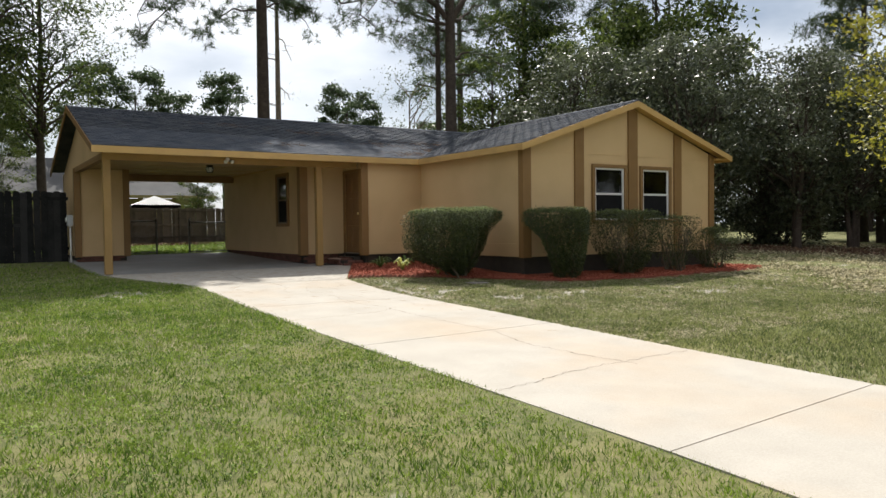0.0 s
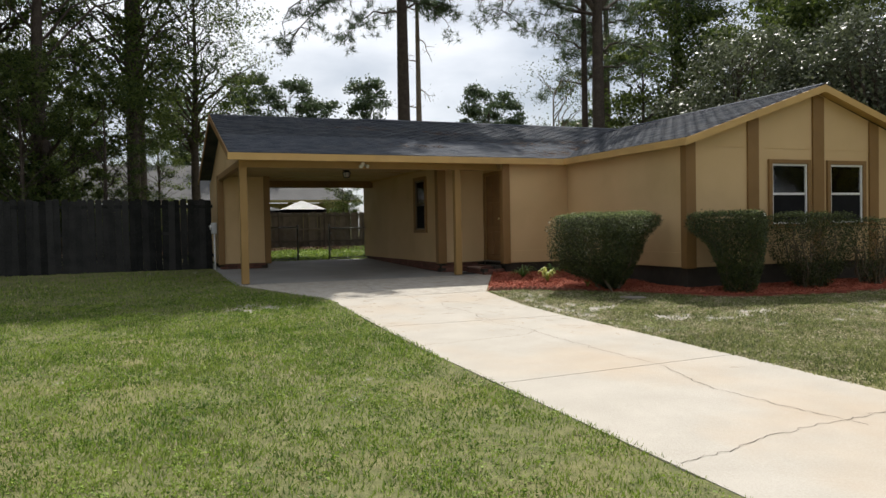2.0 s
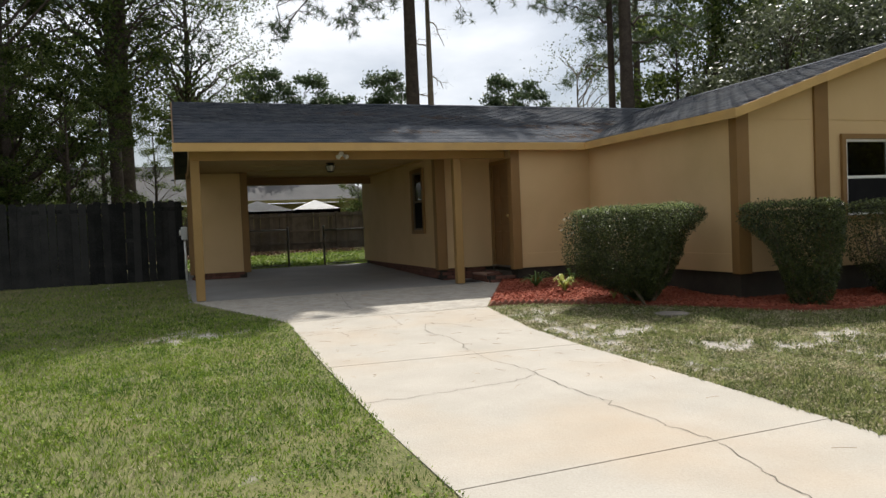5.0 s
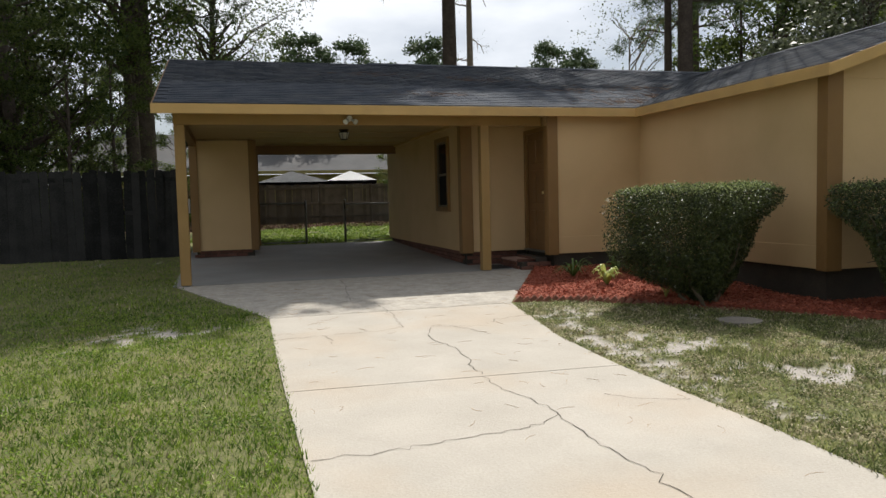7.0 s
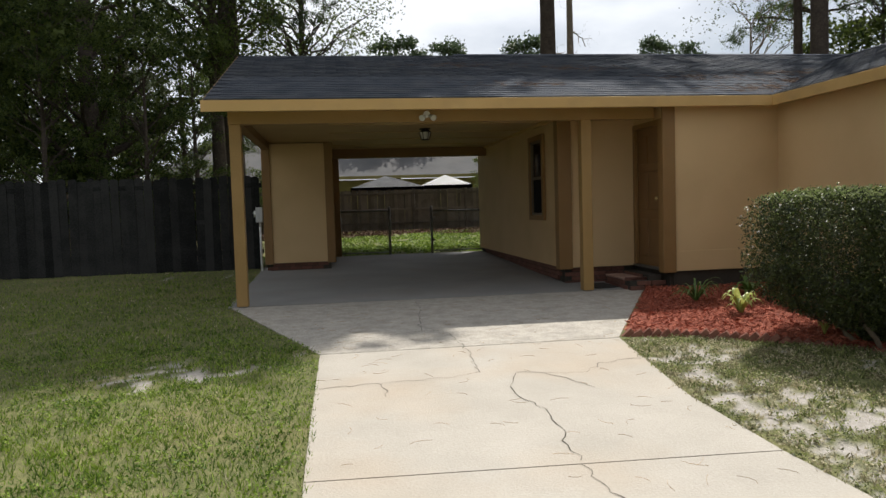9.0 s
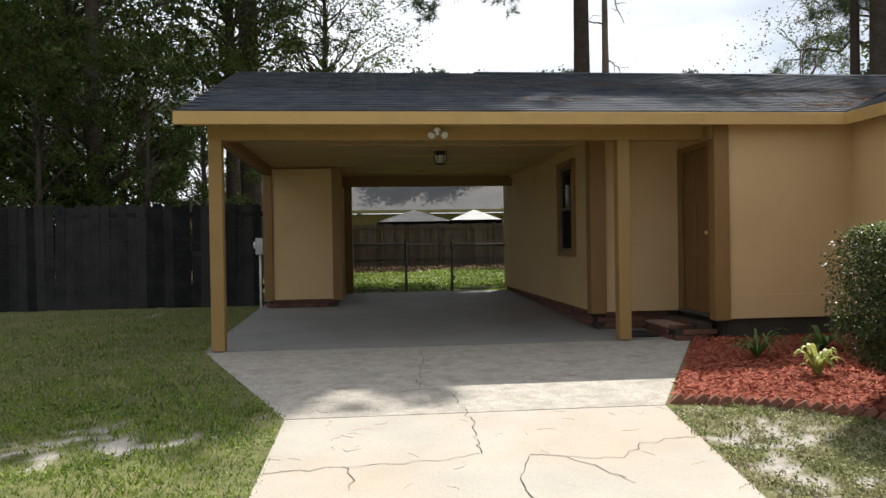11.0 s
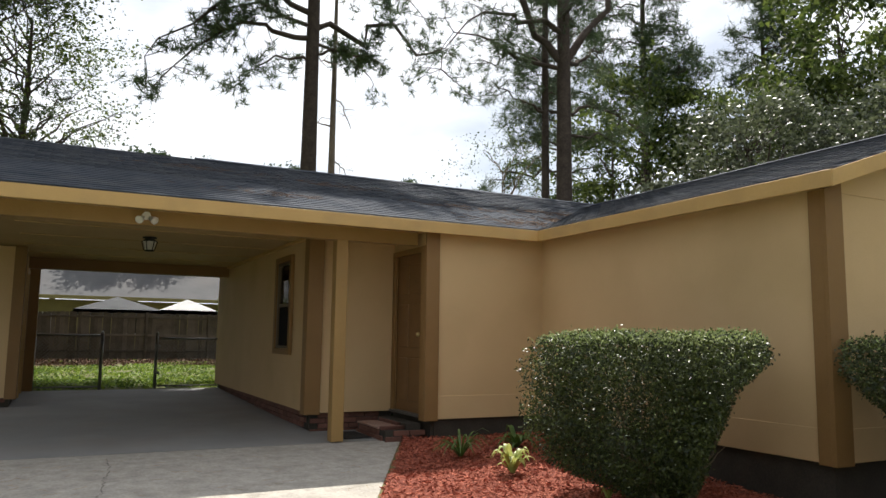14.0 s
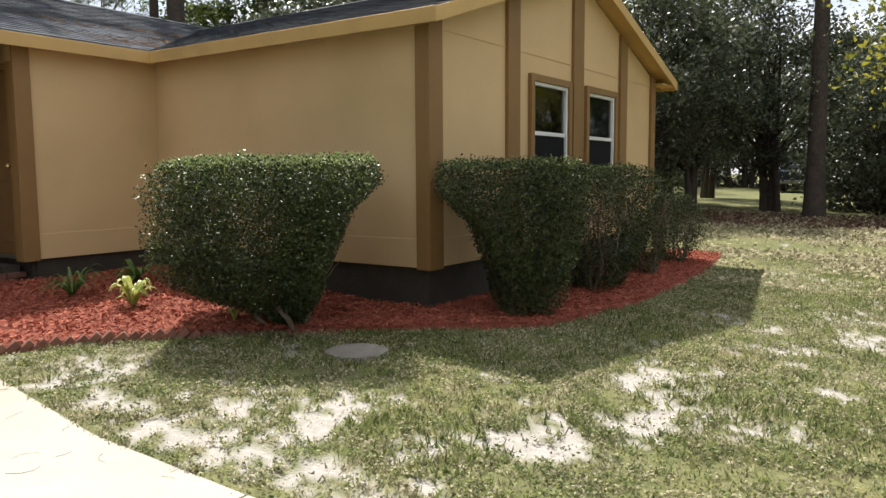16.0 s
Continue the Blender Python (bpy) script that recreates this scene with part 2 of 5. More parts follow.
def mesh_of(name, v, f, mat, smooth=False):
    me = bpy.data.meshes.new(name)
    v, f = np.asarray(v, np.float32), np.asarray(f, np.int32)
    k = f.shape[1]
    me.vertices.add(len(v))
    me.vertices.foreach_set("co", v.ravel())
    me.loops.add(f.size)
    me.loops.foreach_set("vertex_index", f.ravel())
    me.polygons.add(len(f))
    me.polygons.foreach_set("loop_start", np.arange(0, f.size, k, dtype=np.int32))
    if smooth:
        me.polygons.foreach_set("use_smooth", np.ones(len(f), bool))
    me.update(calc_edges=True)
    me.materials.append(mat)
    return me


def cloud(name, v, f, mat, parent=None, label="", kind="", smooth=False):
    ob = new(name, mesh_of(name, v, f, mat, smooth))
    if parent is not None:
        attach(ob, parent)
    if label:
        ob["label"] = label
    if kind:
        ob["kind"] = kind
    return ob


def box(bm, x0, x1, y0, y1, z0, z1, bevel=0.0):
    r = bmesh.ops.create_cube(bm, size=1.0)
    bmesh.ops.transform(bm, matrix=Matrix.LocRotScale(((x0 + x1) / 2, (y0 + y1) / 2, (z0 + z1) / 2), None, (abs(x1 - x0), abs(y1 - y0), abs(z1 - z0))), verts=r["verts"])
    if bevel:
        edges = {e for v in r["verts"] for e in v.link_edges}
        bmesh.ops.bevel(bm, geom=list(edges), offset=bevel, segments=1, affect="EDGES")
    return bm


def ring(a0, a1, c0, c1, A0, A1, C0, C1, d0, d1, axis="y"):
    """One solid with an opening: the inner edges a, c inside the outer A, C, from d0 to d1 along the axis."""
    bm = bmesh.new()

    def at_(a, c, d):
        return bm.verts.new((a, d, c) if axis == "y" else (d, a, c))

    loops = [[at_(a, c, d) for a, c in ((p0, q0), (p1, q0), (p1, q1), (p0, q1))] for d in (d0, d1) for p0, p1, q0, q1 in ((A0, A1, C0, C1), (a0, a1, c0, c1))]
    of, nf, ob_, nb_ = loops
    for i in range(4):
        j = (i + 1) % 4
        for q in ((of[i], of[j], nf[j], nf[i]), (ob_[j], ob_[i], nb_[i], nb_[j]), (of[j], of[i], ob_[i], ob_[j]), (nf[i], nf[j], nb_[j], nb_[i])):
            bm.faces.new(q)
    bmesh.ops.recalc_face_normals(bm, faces=bm.faces)
    return bm


def boxes(*rows, bevel=0.0):
    bm = bmesh.new()
    for r in rows:
        box(bm, *r, bevel=bevel)
    return bm


def prism(points, depth):
    """A solid from a flat polygon (3D points) pushed along the vector depth."""
    bm = bmesh.new()
    a = [bm.verts.new(p) for p in points]
    b = [bm.verts.new(Vector(p) + Vector(depth)) for p in points]
    bm.faces.new(a)
    bm.faces.new(b[::-1])
    for i in range(len(a)):
        j = (i + 1) % len(a)
        bm.faces.new((a[j], a[i], b[i], b[j]))
    bmesh.ops.recalc_face_normals(bm, faces=bm.faces)
    return bm


def rod(bm, a, b, r0, r1=None, n=10):
    a, b = Vector(a), Vector(b)
    d = b - a
    m = Matrix.Translation((a + b) / 2) @ d.to_track_quat("Z", "Y").to_matrix().to_4x4()
    bmesh.ops.create_cone(bm, cap_ends=True, segments=n, radius1=r0, radius2=r0 if r1 is None else r1, depth=d.length, matrix=m)
    return bm


def tube(points, radii, n=7):
    """Verts and quads of a tapered tube along points."""
    p = np.asarray(points, float)
    t = np.gradient(p, axis=0)
    t /= np.linalg.norm(t, axis=1)[:, None] + 1e-9
    ref = np.where(np.abs(t[:, 2:3]) > 0.9, np.array([[1.0, 0, 0]]), np.array([[0, 0, 1.0]]))
    u = np.cross(t, ref)
    u /= np.linalg.norm(u, axis=1)[:, None] + 1e-9
    w = np.cross(t, u)
    ang = np.linspace(0, 2 * np.pi, n, endpoint=False)
    r = np.asarray(radii, float)[:, None, None]
    v = p[:, None, :] + r * (np.cos(ang)[None, :, None] * u[:, None, :] + np.sin(ang)[None, :, None] * w[:, None, :])
    f = []
    for i in range(len(p) - 1):
        for j in range(n):
            k = (j + 1) % n
            f.append((i * n + j, i * n + k, (i + 1) * n + k, (i + 1) * n + j))
    return v.reshape(-1, 3), np.array(f, int)


def joined(pieces):
    vs, fs, o = [], [], 0
    for v, f in pieces:
        vs.append(v)
        fs.append(np.asarray(f) + o)
        o += len(v)
    return np.concatenate(vs), np.concatenate(fs)


def leaves(rng, centres, size, aspect=0.55, flat=0.0, corners=4):
    """One small face a leaf, turned at random; flat presses the leaves towards level."""
    n = len(centres)
    d = rng.normal(size=(n, 3))
    d[:, 2] *= 1 - flat
    d /= np.linalg.norm(d, axis=1)[:, None] + 1e-9
    e = rng.normal(size=(n, 3))
    e[:, 2] *= 1 - flat
    e -= d * (e * d).sum(1)[:, None]
    e /= np.linalg.norm(e, axis=1)[:, None] + 1e-9
    s = (size * rng.uniform(0.6, 1.3, n))[:, None]
    if corners == 3:
        v = np.stack([centres - d * s * 0.5, centres + d * s * 0.5 + e * s * 0.2, centres + e * s * aspect * 1.2], 1)
        return v.reshape(-1, 3), np.arange(3 * n).reshape(n, 3)
    v = np.stack([centres - d * s * 0.5, centres + e * s * aspect * 0.5, centres + d * s * 0.5, centres - e * s * aspect * 0.5], 1)
    return v.reshape(-1, 3), np.arange(4 * n).reshape(n, 4)


def lattice(x, y, scale, seed):
    """Smooth value noise, 0 to 1."""
    x, y = np.asarray(x, float) * scale, np.asarray(y, float) * scale
    i, j = np.floor(x).astype(np.int64), np.floor(y).astype(np.int64)
    fx, fy = x - i, y - j
    fx, fy = fx * fx * (3 - 2 * fx), fy * fy * (3 - 2 * fy)

    def h(a, b):
        k = (a * 374761393 + b * 668265263 + seed * 974711) & 0x7FFFFFFF
        k = ((k ^ (k >> 13)) * 1274126177) & 0x7FFFFFFF
        return ((k ^ (k >> 16)) & 0xFFFF) / 65535.0

    return (h(i, j) * (1 - fx) + h(i + 1, j) * fx) * (1 - fy) + (h(i, j + 1) * (1 - fx) + h(i + 1, j + 1) * fx) * fy


def bump_at(x, y, cx, cy, rx, ry):
    return np.exp(-(((x - cx) / rx) ** 2 + ((y - cy) / ry) ** 2))


def ground_z(x, y):
    x, y = np.asarray(x, float), np.asarray(y, float)
    return np.where(y < 16.14, -0.04 * (16.14 - np.maximum(y, -8)), 0.025 * (np.minimum(y, 23.0) - 16.14))


def bare(x, y):
    """How far the sandy soil shows through the lawn, 0 to 1."""
    x, y = np.asarray(x, float), np.asarray(y, float)
    want = 0.16 * np.clip(x - 6.2, 0, 1) * np.clip(13.6 - y, 0, 1) * np.clip((y - 6.5) / 2, 0, 1) + 0.7 * bump_at(x, y, 7.25, 11.0, 0.8, 1.9) + 0.4 * bump_at(x, y, 9.0, 9.4, 2.4, 0.8) + 0.5 * bump_at(x, y, 12, 8.6, 3, 1.2) + 0.9 * bump_at(x, y, 2.75, 13.0, 0.9, 0.6) + 0.25 * bump_at(x, y, 13, 6.5, 5, 3)
    for cx, cy, rx, ry, k in ((6.95, 10.45, 0.42, 0.34, 1.0), (6.8, 11.4, 0.22, 0.3, 0.8), (7.1, 12.6, 0.6, 0.4, 1.1), (7.6, 10.7, 0.3, 0.2, 0.7), (7.86, 9.5, 0.16, 0.42, 1.0), (9.5, 9.47, 0.4, 0.2, 0.9), (9.4, 9.03, 0.4, 0.16, 0.9), (8.85, 9.18, 0.4, 0.14, 0.9), (7.45, 10.7, 0.5, 0.25, 0.6), (8.4, 9.6, 0.4, 0.3, 0.6), (7.35, 11.3, 0.25, 0.25, 0.6)):
        want = want + 0.6 * k * bump_at(x, y, cx, cy, rx, ry)
    nz = 0.5 * lattice(x, y, 2.6, 3) + 0.5 * lattice(x, y, 6.7, 5) + 0.5 * (lattice(x, y, 13, 9) - 0.5) + 0.4 * (lattice(x, y, 30, 10) - 0.5)
    thin = 0.62 * lattice(x, y, 9, 21) * np.clip((x - 6.2) * 2, 0, 1) * np.clip((14.5 - y) / 2, 0, 1)
    return np.clip(thin + (nz + 0.5 * want - 1.03) * 10, 0, 1)


def noise_line(points, rng, step=0.06, amp=0.016):
    p = [np.array(points[0], float)]
    for a, b in zip(points, points[1:]):
        a, b = np.array(a, float), np.array(b, float)
        k = max(2, int(np.linalg.norm(b - a) / step))
        for s in np.linspace(0, 1, k + 1)[1:]:
            p.append(a + (b - a) * s + rng.normal(size=2) * amp * (0.35 if s == 1 else 1))
    return np.array(p)

# ---- ground ----
def inside(poly, x, y):
    x, y = np.asarray(x, float), np.asarray(y, float)
    r = np.zeros(x.shape, bool)
    for (x0, y0), (x1, y1) in zip(poly, poly[1:] + poly[:1]):
        c = (y0 > y) != (y1 > y)
        with np.errstate(divide="ignore", invalid="ignore"):
            r ^= c & (x < (x1 - x0) * (y - y0) / (y1 - y0 + 1e-12) + x0)
    return r


EDGE_Y = [-12, 3.05, 5.6, 8.5, 10.3, 11.4, 13.3]
EDGE_L, EDGE_R = [4.16, 4.14, 4.04, 3.92, 3.91, 3.92, 3.95], [7.1, 7.1, 6.9, 6.75, 6.6, 6.59, 6.82]


def edge_l(y):
    return float(np.interp(y, EDGE_Y, EDGE_L))


def edge_r(y):
    return float(np.interp(y, EDGE_Y, EDGE_R))


DRIVE = [(a, b) for a, b in zip(EDGE_L, EDGE_Y)] + [(2.78, 16.14), (2.75, 22.95), (7.5, 22.95), (7.5, 17.0), (8.62, 17.0), (8.3, 16.1)] + [(a, b) for a, b in zip(EDGE_R[::-1], EDGE_Y[::-1])]
BED = [(6.9, 13.38), (7.65, 13.08), (8.25, 12.66), (8.75, 12.3), (9.4, 11.6), (10.3, 10.75), (12.0, 10.5), (14.6, 10.6), (16.8, 10.9), (17.0, 11.6), (16.3, 12.0), (15.9, 11.95), (10.15, 11.95), (10.15, 15.9), (8.4, 15.9), (8.28, 15.98)]

def steps_of(*stretches):
    out = [np.arange(a, b, s) for a, b, s in stretches]
    far = 700 * (1.6 ** -np.arange(7.0))
    return np.concatenate([out[0][0] - far, *out, (out[-1][-1] + far)[::-1]])


gx, gy = steps_of((-60, -8, 0.8), (-8, 18, 0.08), (18, 45, 0.4)), steps_of((-40, 1, 0.8), (1, 17.5, 0.08), (17.5, 45, 0.4))
X, Y = np.meshgrid(gx, gy)
Z = ground_z(X, Y) + 0.02 * (lattice(X, Y, 1.1, 1) - 0.5) + 0.012 * (lattice(X, Y, 5, 2) - 0.5)
deep = inside(DRIVE, X - 0.12, Y) & inside(DRIVE, X + 0.12, Y) & inside(DRIVE, X, Y - 0.12) & inside(DRIVE, X, Y + 0.12)
near_edge = inside(DRIVE, X - 0.12, Y) | inside(DRIVE, X + 0.12, Y) | inside(DRIVE, X, Y)
Z = np.where(near_edge, ground_z(X, Y) + np.where(inside(DRIVE, X, Y), -0.003, 0.007), Z)
Z -= 0.05 * deep + 0.008 * bare(X, Y) * ~near_edge
nx, ny = len(gx), len(gy)
idx = np.arange(nx * ny).reshape(ny, nx)
faces = np.stack([idx[:-1, :-1], idx[:-1, 1:], idx[1:, 1:], idx[1:, :-1]], -1).reshape(-1, 4)


def ground_material():
    m = material("lawn_soil", (0.06, 0.074, 0.024), (0.2, 0.195, 0.085), 0.95, 11, 70, 1.0, spec=0.2, dirt=(0.22, 0.19, 0.085), dirt_scale=1.1, dirt_amount=0.7)
    n, l = m.node_tree.nodes, m.node_tree.links
    p = next(k for k in n if k.type == "BSDF_PRINCIPLED")
    old = p.inputs["Base Color"].links[0].from_socket
    at = n.new("ShaderNodeAttribute")
    at.attribute_name = "sand"
    geo, no, sa, mx = n.new("ShaderNodeNewGeometry"), n.new("ShaderNodeTexNoise"), n.new("ShaderNodeMix"), n.new("ShaderNodeMix")
    no.inputs["Scale"].default_value, no.inputs["Detail"].default_value = 25, 5
    l.new(geo.outputs["Position"], no.inputs["Vector"])
    sa.data_type = mx.data_type = "RGBA"
    sa.inputs["A"].default_value, sa.inputs["B"].default_value = (0.25, 0.225, 0.195, 1), (0.455, 0.425, 0.39, 1)
    l.new(no.outputs["Fac"], sa.inputs["Factor"])
    l.new(at.outputs["Fac"], mx.inputs["Factor"])
    l.new(old, mx.inputs["A"])
    l.new(sa.outputs["Result"], mx.inputs["B"])
    lt, li, nl = n.new("ShaderNodeAttribute"), n.new("ShaderNodeMix"), n.new("ShaderNodeTexNoise")
    lt.attribute_name = "litter"
    nl.inputs["Scale"].default_value, nl.inputs["Detail"].default_value = 1.3, 8
    l.new(geo.outputs["Position"], nl.inputs["Vector"])
    ad, st = n.new("ShaderNodeMath"), n.new("ShaderNodeMapRange")
    ad.operation = "ADD"
    l.new(lt.outputs["Fac"], ad.inputs[0])
    l.new(nl.outputs["Fac"], ad.inputs[1])
    st.inputs["From Min"].default_value, st.inputs["From Max"].default_value = 0.85, 1.1
    l.new(ad.outputs[0], st.inputs["Value"])
    li.data_type = "RGBA"
    li.inputs["B"].default_value = (0.06, 0.028, 0.017, 1)
    l.new(st.outputs["Result"], li.inputs["Factor"])
    l.new(mx.outputs["Result"], li.inputs["A"])
    l.new(li.outputs["Result"], p.inputs["Base Color"])
    return m


ground_me = mesh_of("ground", np.stack([X, Y, Z], -1).reshape(-1, 3), faces, ground_material(), True)
sand = ground_me.attributes.new("sand", "FLOAT", "POINT")
sand.data.foreach_set("value", bare(X, Y).astype(np.float32).ravel())
litter_at = ground_me.attributes.new("litter", "FLOAT", "POINT")
lv = np.exp(-((((X - 26.6) * 0.85 + (Y - 11.6) * 0.53) / 2.9) ** 2)) * (X > 19.5) * (Y > -6) + bump_at(X, Y, 1.5, 37.5, 7, 3.0) + np.exp(-(((Y - 39) / 1.2) ** 2)) * (X > -10) * (X < 25) + np.exp(-(((Y - 23.5) / 2.0) ** 2)) * (X < 1)
litter_at.data.foreach_set("value", np.clip(lv, 0, 1).astype(np.float32).ravel())
tagged(new("ground", ground_me), "mown lawn with sandy bare patches", "lawn", kind="structure")

# ---- driveway: panels, joints, cracks ----
driveway = thing("driveway", (5.4, 8, 0), "pale cracked concrete driveway with stained panels", "driveway", kind="structure")


def slab(points, mat, name="slab", label=""):
    top = [(x, y, float(ground_z(x, y)) + 0.012) for x, y in points]
    bm = prism(top, (0, 0, -0.12))
    return part(name, bm, mat, driveway, label)


EDGES = [(-12, -12), (-0.8, -0.7), (3.04, 3.3), (7.06, 7.22), (10.37, 10.27), (13.28, 13.28)]
for (a, ar), (b, br) in zip(EDGES, EDGES[1:]):
    yl = [a + 0.006] + [y for y in EDGE_Y if a + 0.01 < y < b - 0.01] + [b - 0.006]
    yr = [ar + 0.006] + [y for y in EDGE_Y if ar + 0.01 < y < br - 0.01] + [br - 0.006]
    slab([(edge_r(y), y) for y in yr] + [(edge_l(y), y) for y in reversed(yl)], M_CONC)
slab([(3.95, 13.29), (6.82, 13.29), (8.3, 16.12), (2.79, 16.12)], M_FLARE, label="rough scuffed concrete apron before the carport")
slab([(2.75, 16.15), (8.6, 16.15), (8.6, 17.05), (7.5, 17.05), (7.5, 22.95), (2.75, 22.95)], M_SLAB, label="grey concrete carport slab with the carport shade put into its colour")
rng = np.random.default_rng(11)
CRACKS = [
    [(5.12, 15.9), (5.11, 15.26), (5.03, 14.7), (4.97, 14.06)], [(4.97, 14.06), (5.14, 14.03), (5.24, 13.88), (5.29, 13.3)], [(5.29, 13.27), (5.28, 12.78), (5.24, 12.33)],
    [(5.53, 12.24), (5.41, 11.93), (5.4, 11.6), (5.5, 11.3), (5.49, 10.93), (5.43, 10.36)],
    [(5.42, 10.3), (5.45, 9.93), (5.56, 9.61), (5.61, 9.33), (5.6, 9.1), (5.62, 8.59), (5.67, 8.28), (5.68, 7.94), (5.78, 7.15)], [(5.78, 7.1), (5.62, 6.2), (5.74, 5.5), (5.9, 4.9)],
    [(3.95, 12.13), (4.38, 12.19), (5.02, 12.23), (5.24, 12.33)], [(5.54, 12.26), (5.79, 12.2), (6.07, 12.13), (6.25, 12.34), (6.47, 12.45), (6.68, 12.46)],
    [(3.95, 8.98), (4.4, 8.99), (4.76, 9.06), (5.0, 9.09), (5.42, 9.14), (5.6, 9.3)], [(4.12, 4.79), (4.55, 4.85), (5.04, 5.0), (5.51, 5.04), (6.23, 5.1), (6.86, 5.11)],
    [(6.1, 9.6), (6.3, 9.4), (6.6, 9.3)], [(4.06, 14.0), (4.5, 13.9), (4.97, 14.06)],
    [(5.75, 12.19), (5.9, 11.95), (6.0, 11.7)], [(4.4, 12.2), (4.47, 11.95), (4.45, 11.8)],
]
for line in CRACKS:
    p = noise_line(line, rng)
    t = np.gradient(p, axis=0)
    nrm = np.stack([-t[:, 1], t[:, 0]], 1) / (np.linalg.norm(t, axis=1)[:, None] + 1e-9)
    w = (0.0013 + 0.0024 * rng.random(len(p)))[:, None]
    ab = np.concatenate([p + nrm * w, p - nrm * w])
    v = np.column_stack([ab, ground_z(ab[:, 0], ab[:, 1]) + 0.0155])
    k = len(p)
    cloud("crack", v, [(i, i + 1, k + i + 1, k + i) for i in range(k - 1)], M_CRACK, driveway, "dark dirt-filled crack")
for y, yr in EDGES[1:] + [(16.135, 16.135)]:
    x0, x1 = (2.8, 8.3) if y > 16 else (edge_l(y) + 0.01, edge_r(yr) - 0.01)
    corners = [(x0, y - 0.01), (x1, yr - 0.01), (x1, yr + 0.012), (x0, y + 0.012)]
    part("joint", prism([(px, py, float(ground_z(px, py)) + 0.008) for px, py in corners], (0, 0, -0.1)), M_JOINT, driveway, "dark sand-filled joint")

# ---- house ----
house = thing("house", (9.6, 17, 0), "single-storey yellow stucco house with brown trim boards and open carport", "house")
EAVE, SLOPE = 2.57, 0.3325
RIDGE_Y, RIDGE_Z = 19.55, 2.57 + 0.3325 * (19.55 - 15.67)
WX, WZ = 13.27, 2.57 + 0.3325 * (13.27 - 9.95)


def wall(*rows, label="", mat=M_STUCCO):
    return part("wall", boxes(*rows), mat, house, label)


wall((8.64, 10.13, 15.85, 15.97, 0.26, 2.5))
wall((10.13, 10.25, 11.84, 15.85, 0.26, 2.5))
# front gable wall with two window openings
W1, W2, WB, WT = (12.12, 13.01), (13.62, 14.5), 1.01, 2.15
for w, A0, A1 in ((W1, 10.25, 13.3), (W2, 13.3, 16.02)):
    part("wall", ring(w[0], w[1], WB, WT, A0, A1, 0.26, 2.5, 11.84, 11.96), M_STUCCO, house)
part("gable", prism([(10.25, 11.84, 2.5), (16.3, 11.84, 2.5), (WX, 11.84, WZ - 0.13)], (0, 0.12, 0)), M_STUCCO, house)
wall((16.02, 16.14, 11.84, 23.1, 0.26, 2.5))
wall((7.42, 16.14, 23.1, 23.22, 0.26, 2.5))
# carport side wall with its window opening
CW, CB, CT = (17.84, 18.52), 1.03, 2.22
part("wall", ring(CW[0], CW[1], CB, CT, 17.09, 23.1, 0.26, 2.5, 7.42, 7.54, "x"), M_STUCCO, house)
wall((7.42, 8.6, 16.97, 17.09, 0.26, 2.5))
# wall with the entrance door opening
part("wall", prism([(8.54, 15.85, 0.26), (8.54, 16.02, 0.26), (8.54, 16.02, 2.27), (8.54, 16.92, 2.27), (8.54, 16.92, 0.26), (8.54, 16.97, 0.26), (8.54, 16.97, 2.5), (8.54, 15.85, 2.5)], (0.1, 0, 0)), M_STUCCO, house)
# storage room
wall((2.89, 4.10, 20.45, 20.57, 0.26, 2.45), label="yellow stucco storage room wall")
wall((2.89, 3.01, 20.57, 23.0, 0.26, 2.45))
wall((2.89, 4.10, 22.88, 23.0, 0.26, 2.45))
part("wall", prism([(3.98, 20.57, 0.26), (3.98, 21.3, 0.26), (3.98, 21.3, 2.2), (3.98, 22.2, 2.2), (3.98, 22.2, 0.26), (3.98, 22.88, 0.26), (3.98, 22.88, 2.45), (3.98, 20.57, 2.45)], (0.12, 0, 0)), M_STUCCO, house)
part("gable", prism([(2.93, 15.95, 2.47), (2.93, 23.1, 2.47), (2.93, RIDGE_Y, RIDGE_Z - 0.12)], (0.08, 0, 0)), M_STUCCO, house)
# skirts under the siding
for r in ((8.62, 10.16, 15.88, 15.96, -0.3, 0.258), (10.16, 10.24, 11.87, 15.88, -0.45, 0.258), (10.24, 16.08, 11.87, 11.95, -0.45, 0.258), (16.03, 16.11, 11.95, 23.1, -0.4, 0.258)):
    part("foundation", boxes(r), M_SKIRT, house, "dark painted foundation skirt")
for r in ((7.47, 7.53, 17.15, 23.1, -0.1, 0.258), (7.47, 8.56, 17.04, 17.1, -0.1, 0.258), (2.93, 4.05, 20.5, 20.56, -0.1, 0.258), (4.0, 4.05, 20.56, 22.9, -0.1, 0.258), (2.93, 2.99, 20.56, 22.9, -0.1, 0.258), (8.58, 8.62, 15.9, 17.0, -0.1, 0.258)):
    part("foundation", boxes(r), M_SKIRT, house)
# lower siding band and the seam across the gable
for r in ((8.64, 10.12, 15.842, 15.855, 0.255, 0.525), (10.122, 10.135, 11.97, 15.84, 0.255, 0.525), (10.32, 15.97, 11.832, 11.845, 0.255, 0.525)):
    part("siding_band", boxes(r, bevel=0.003), M_STUCCO, house)
for x0, x1 in ((10.32, 11.53), (11.79, 13.16), (13.45, 14.7), (14.95, 15.98)):
    part("flashing", boxes((x0, x1, 11.832, 11.845, 2.44, 2.452)), M_STUCCO, house, "thin seam strip across the gable")
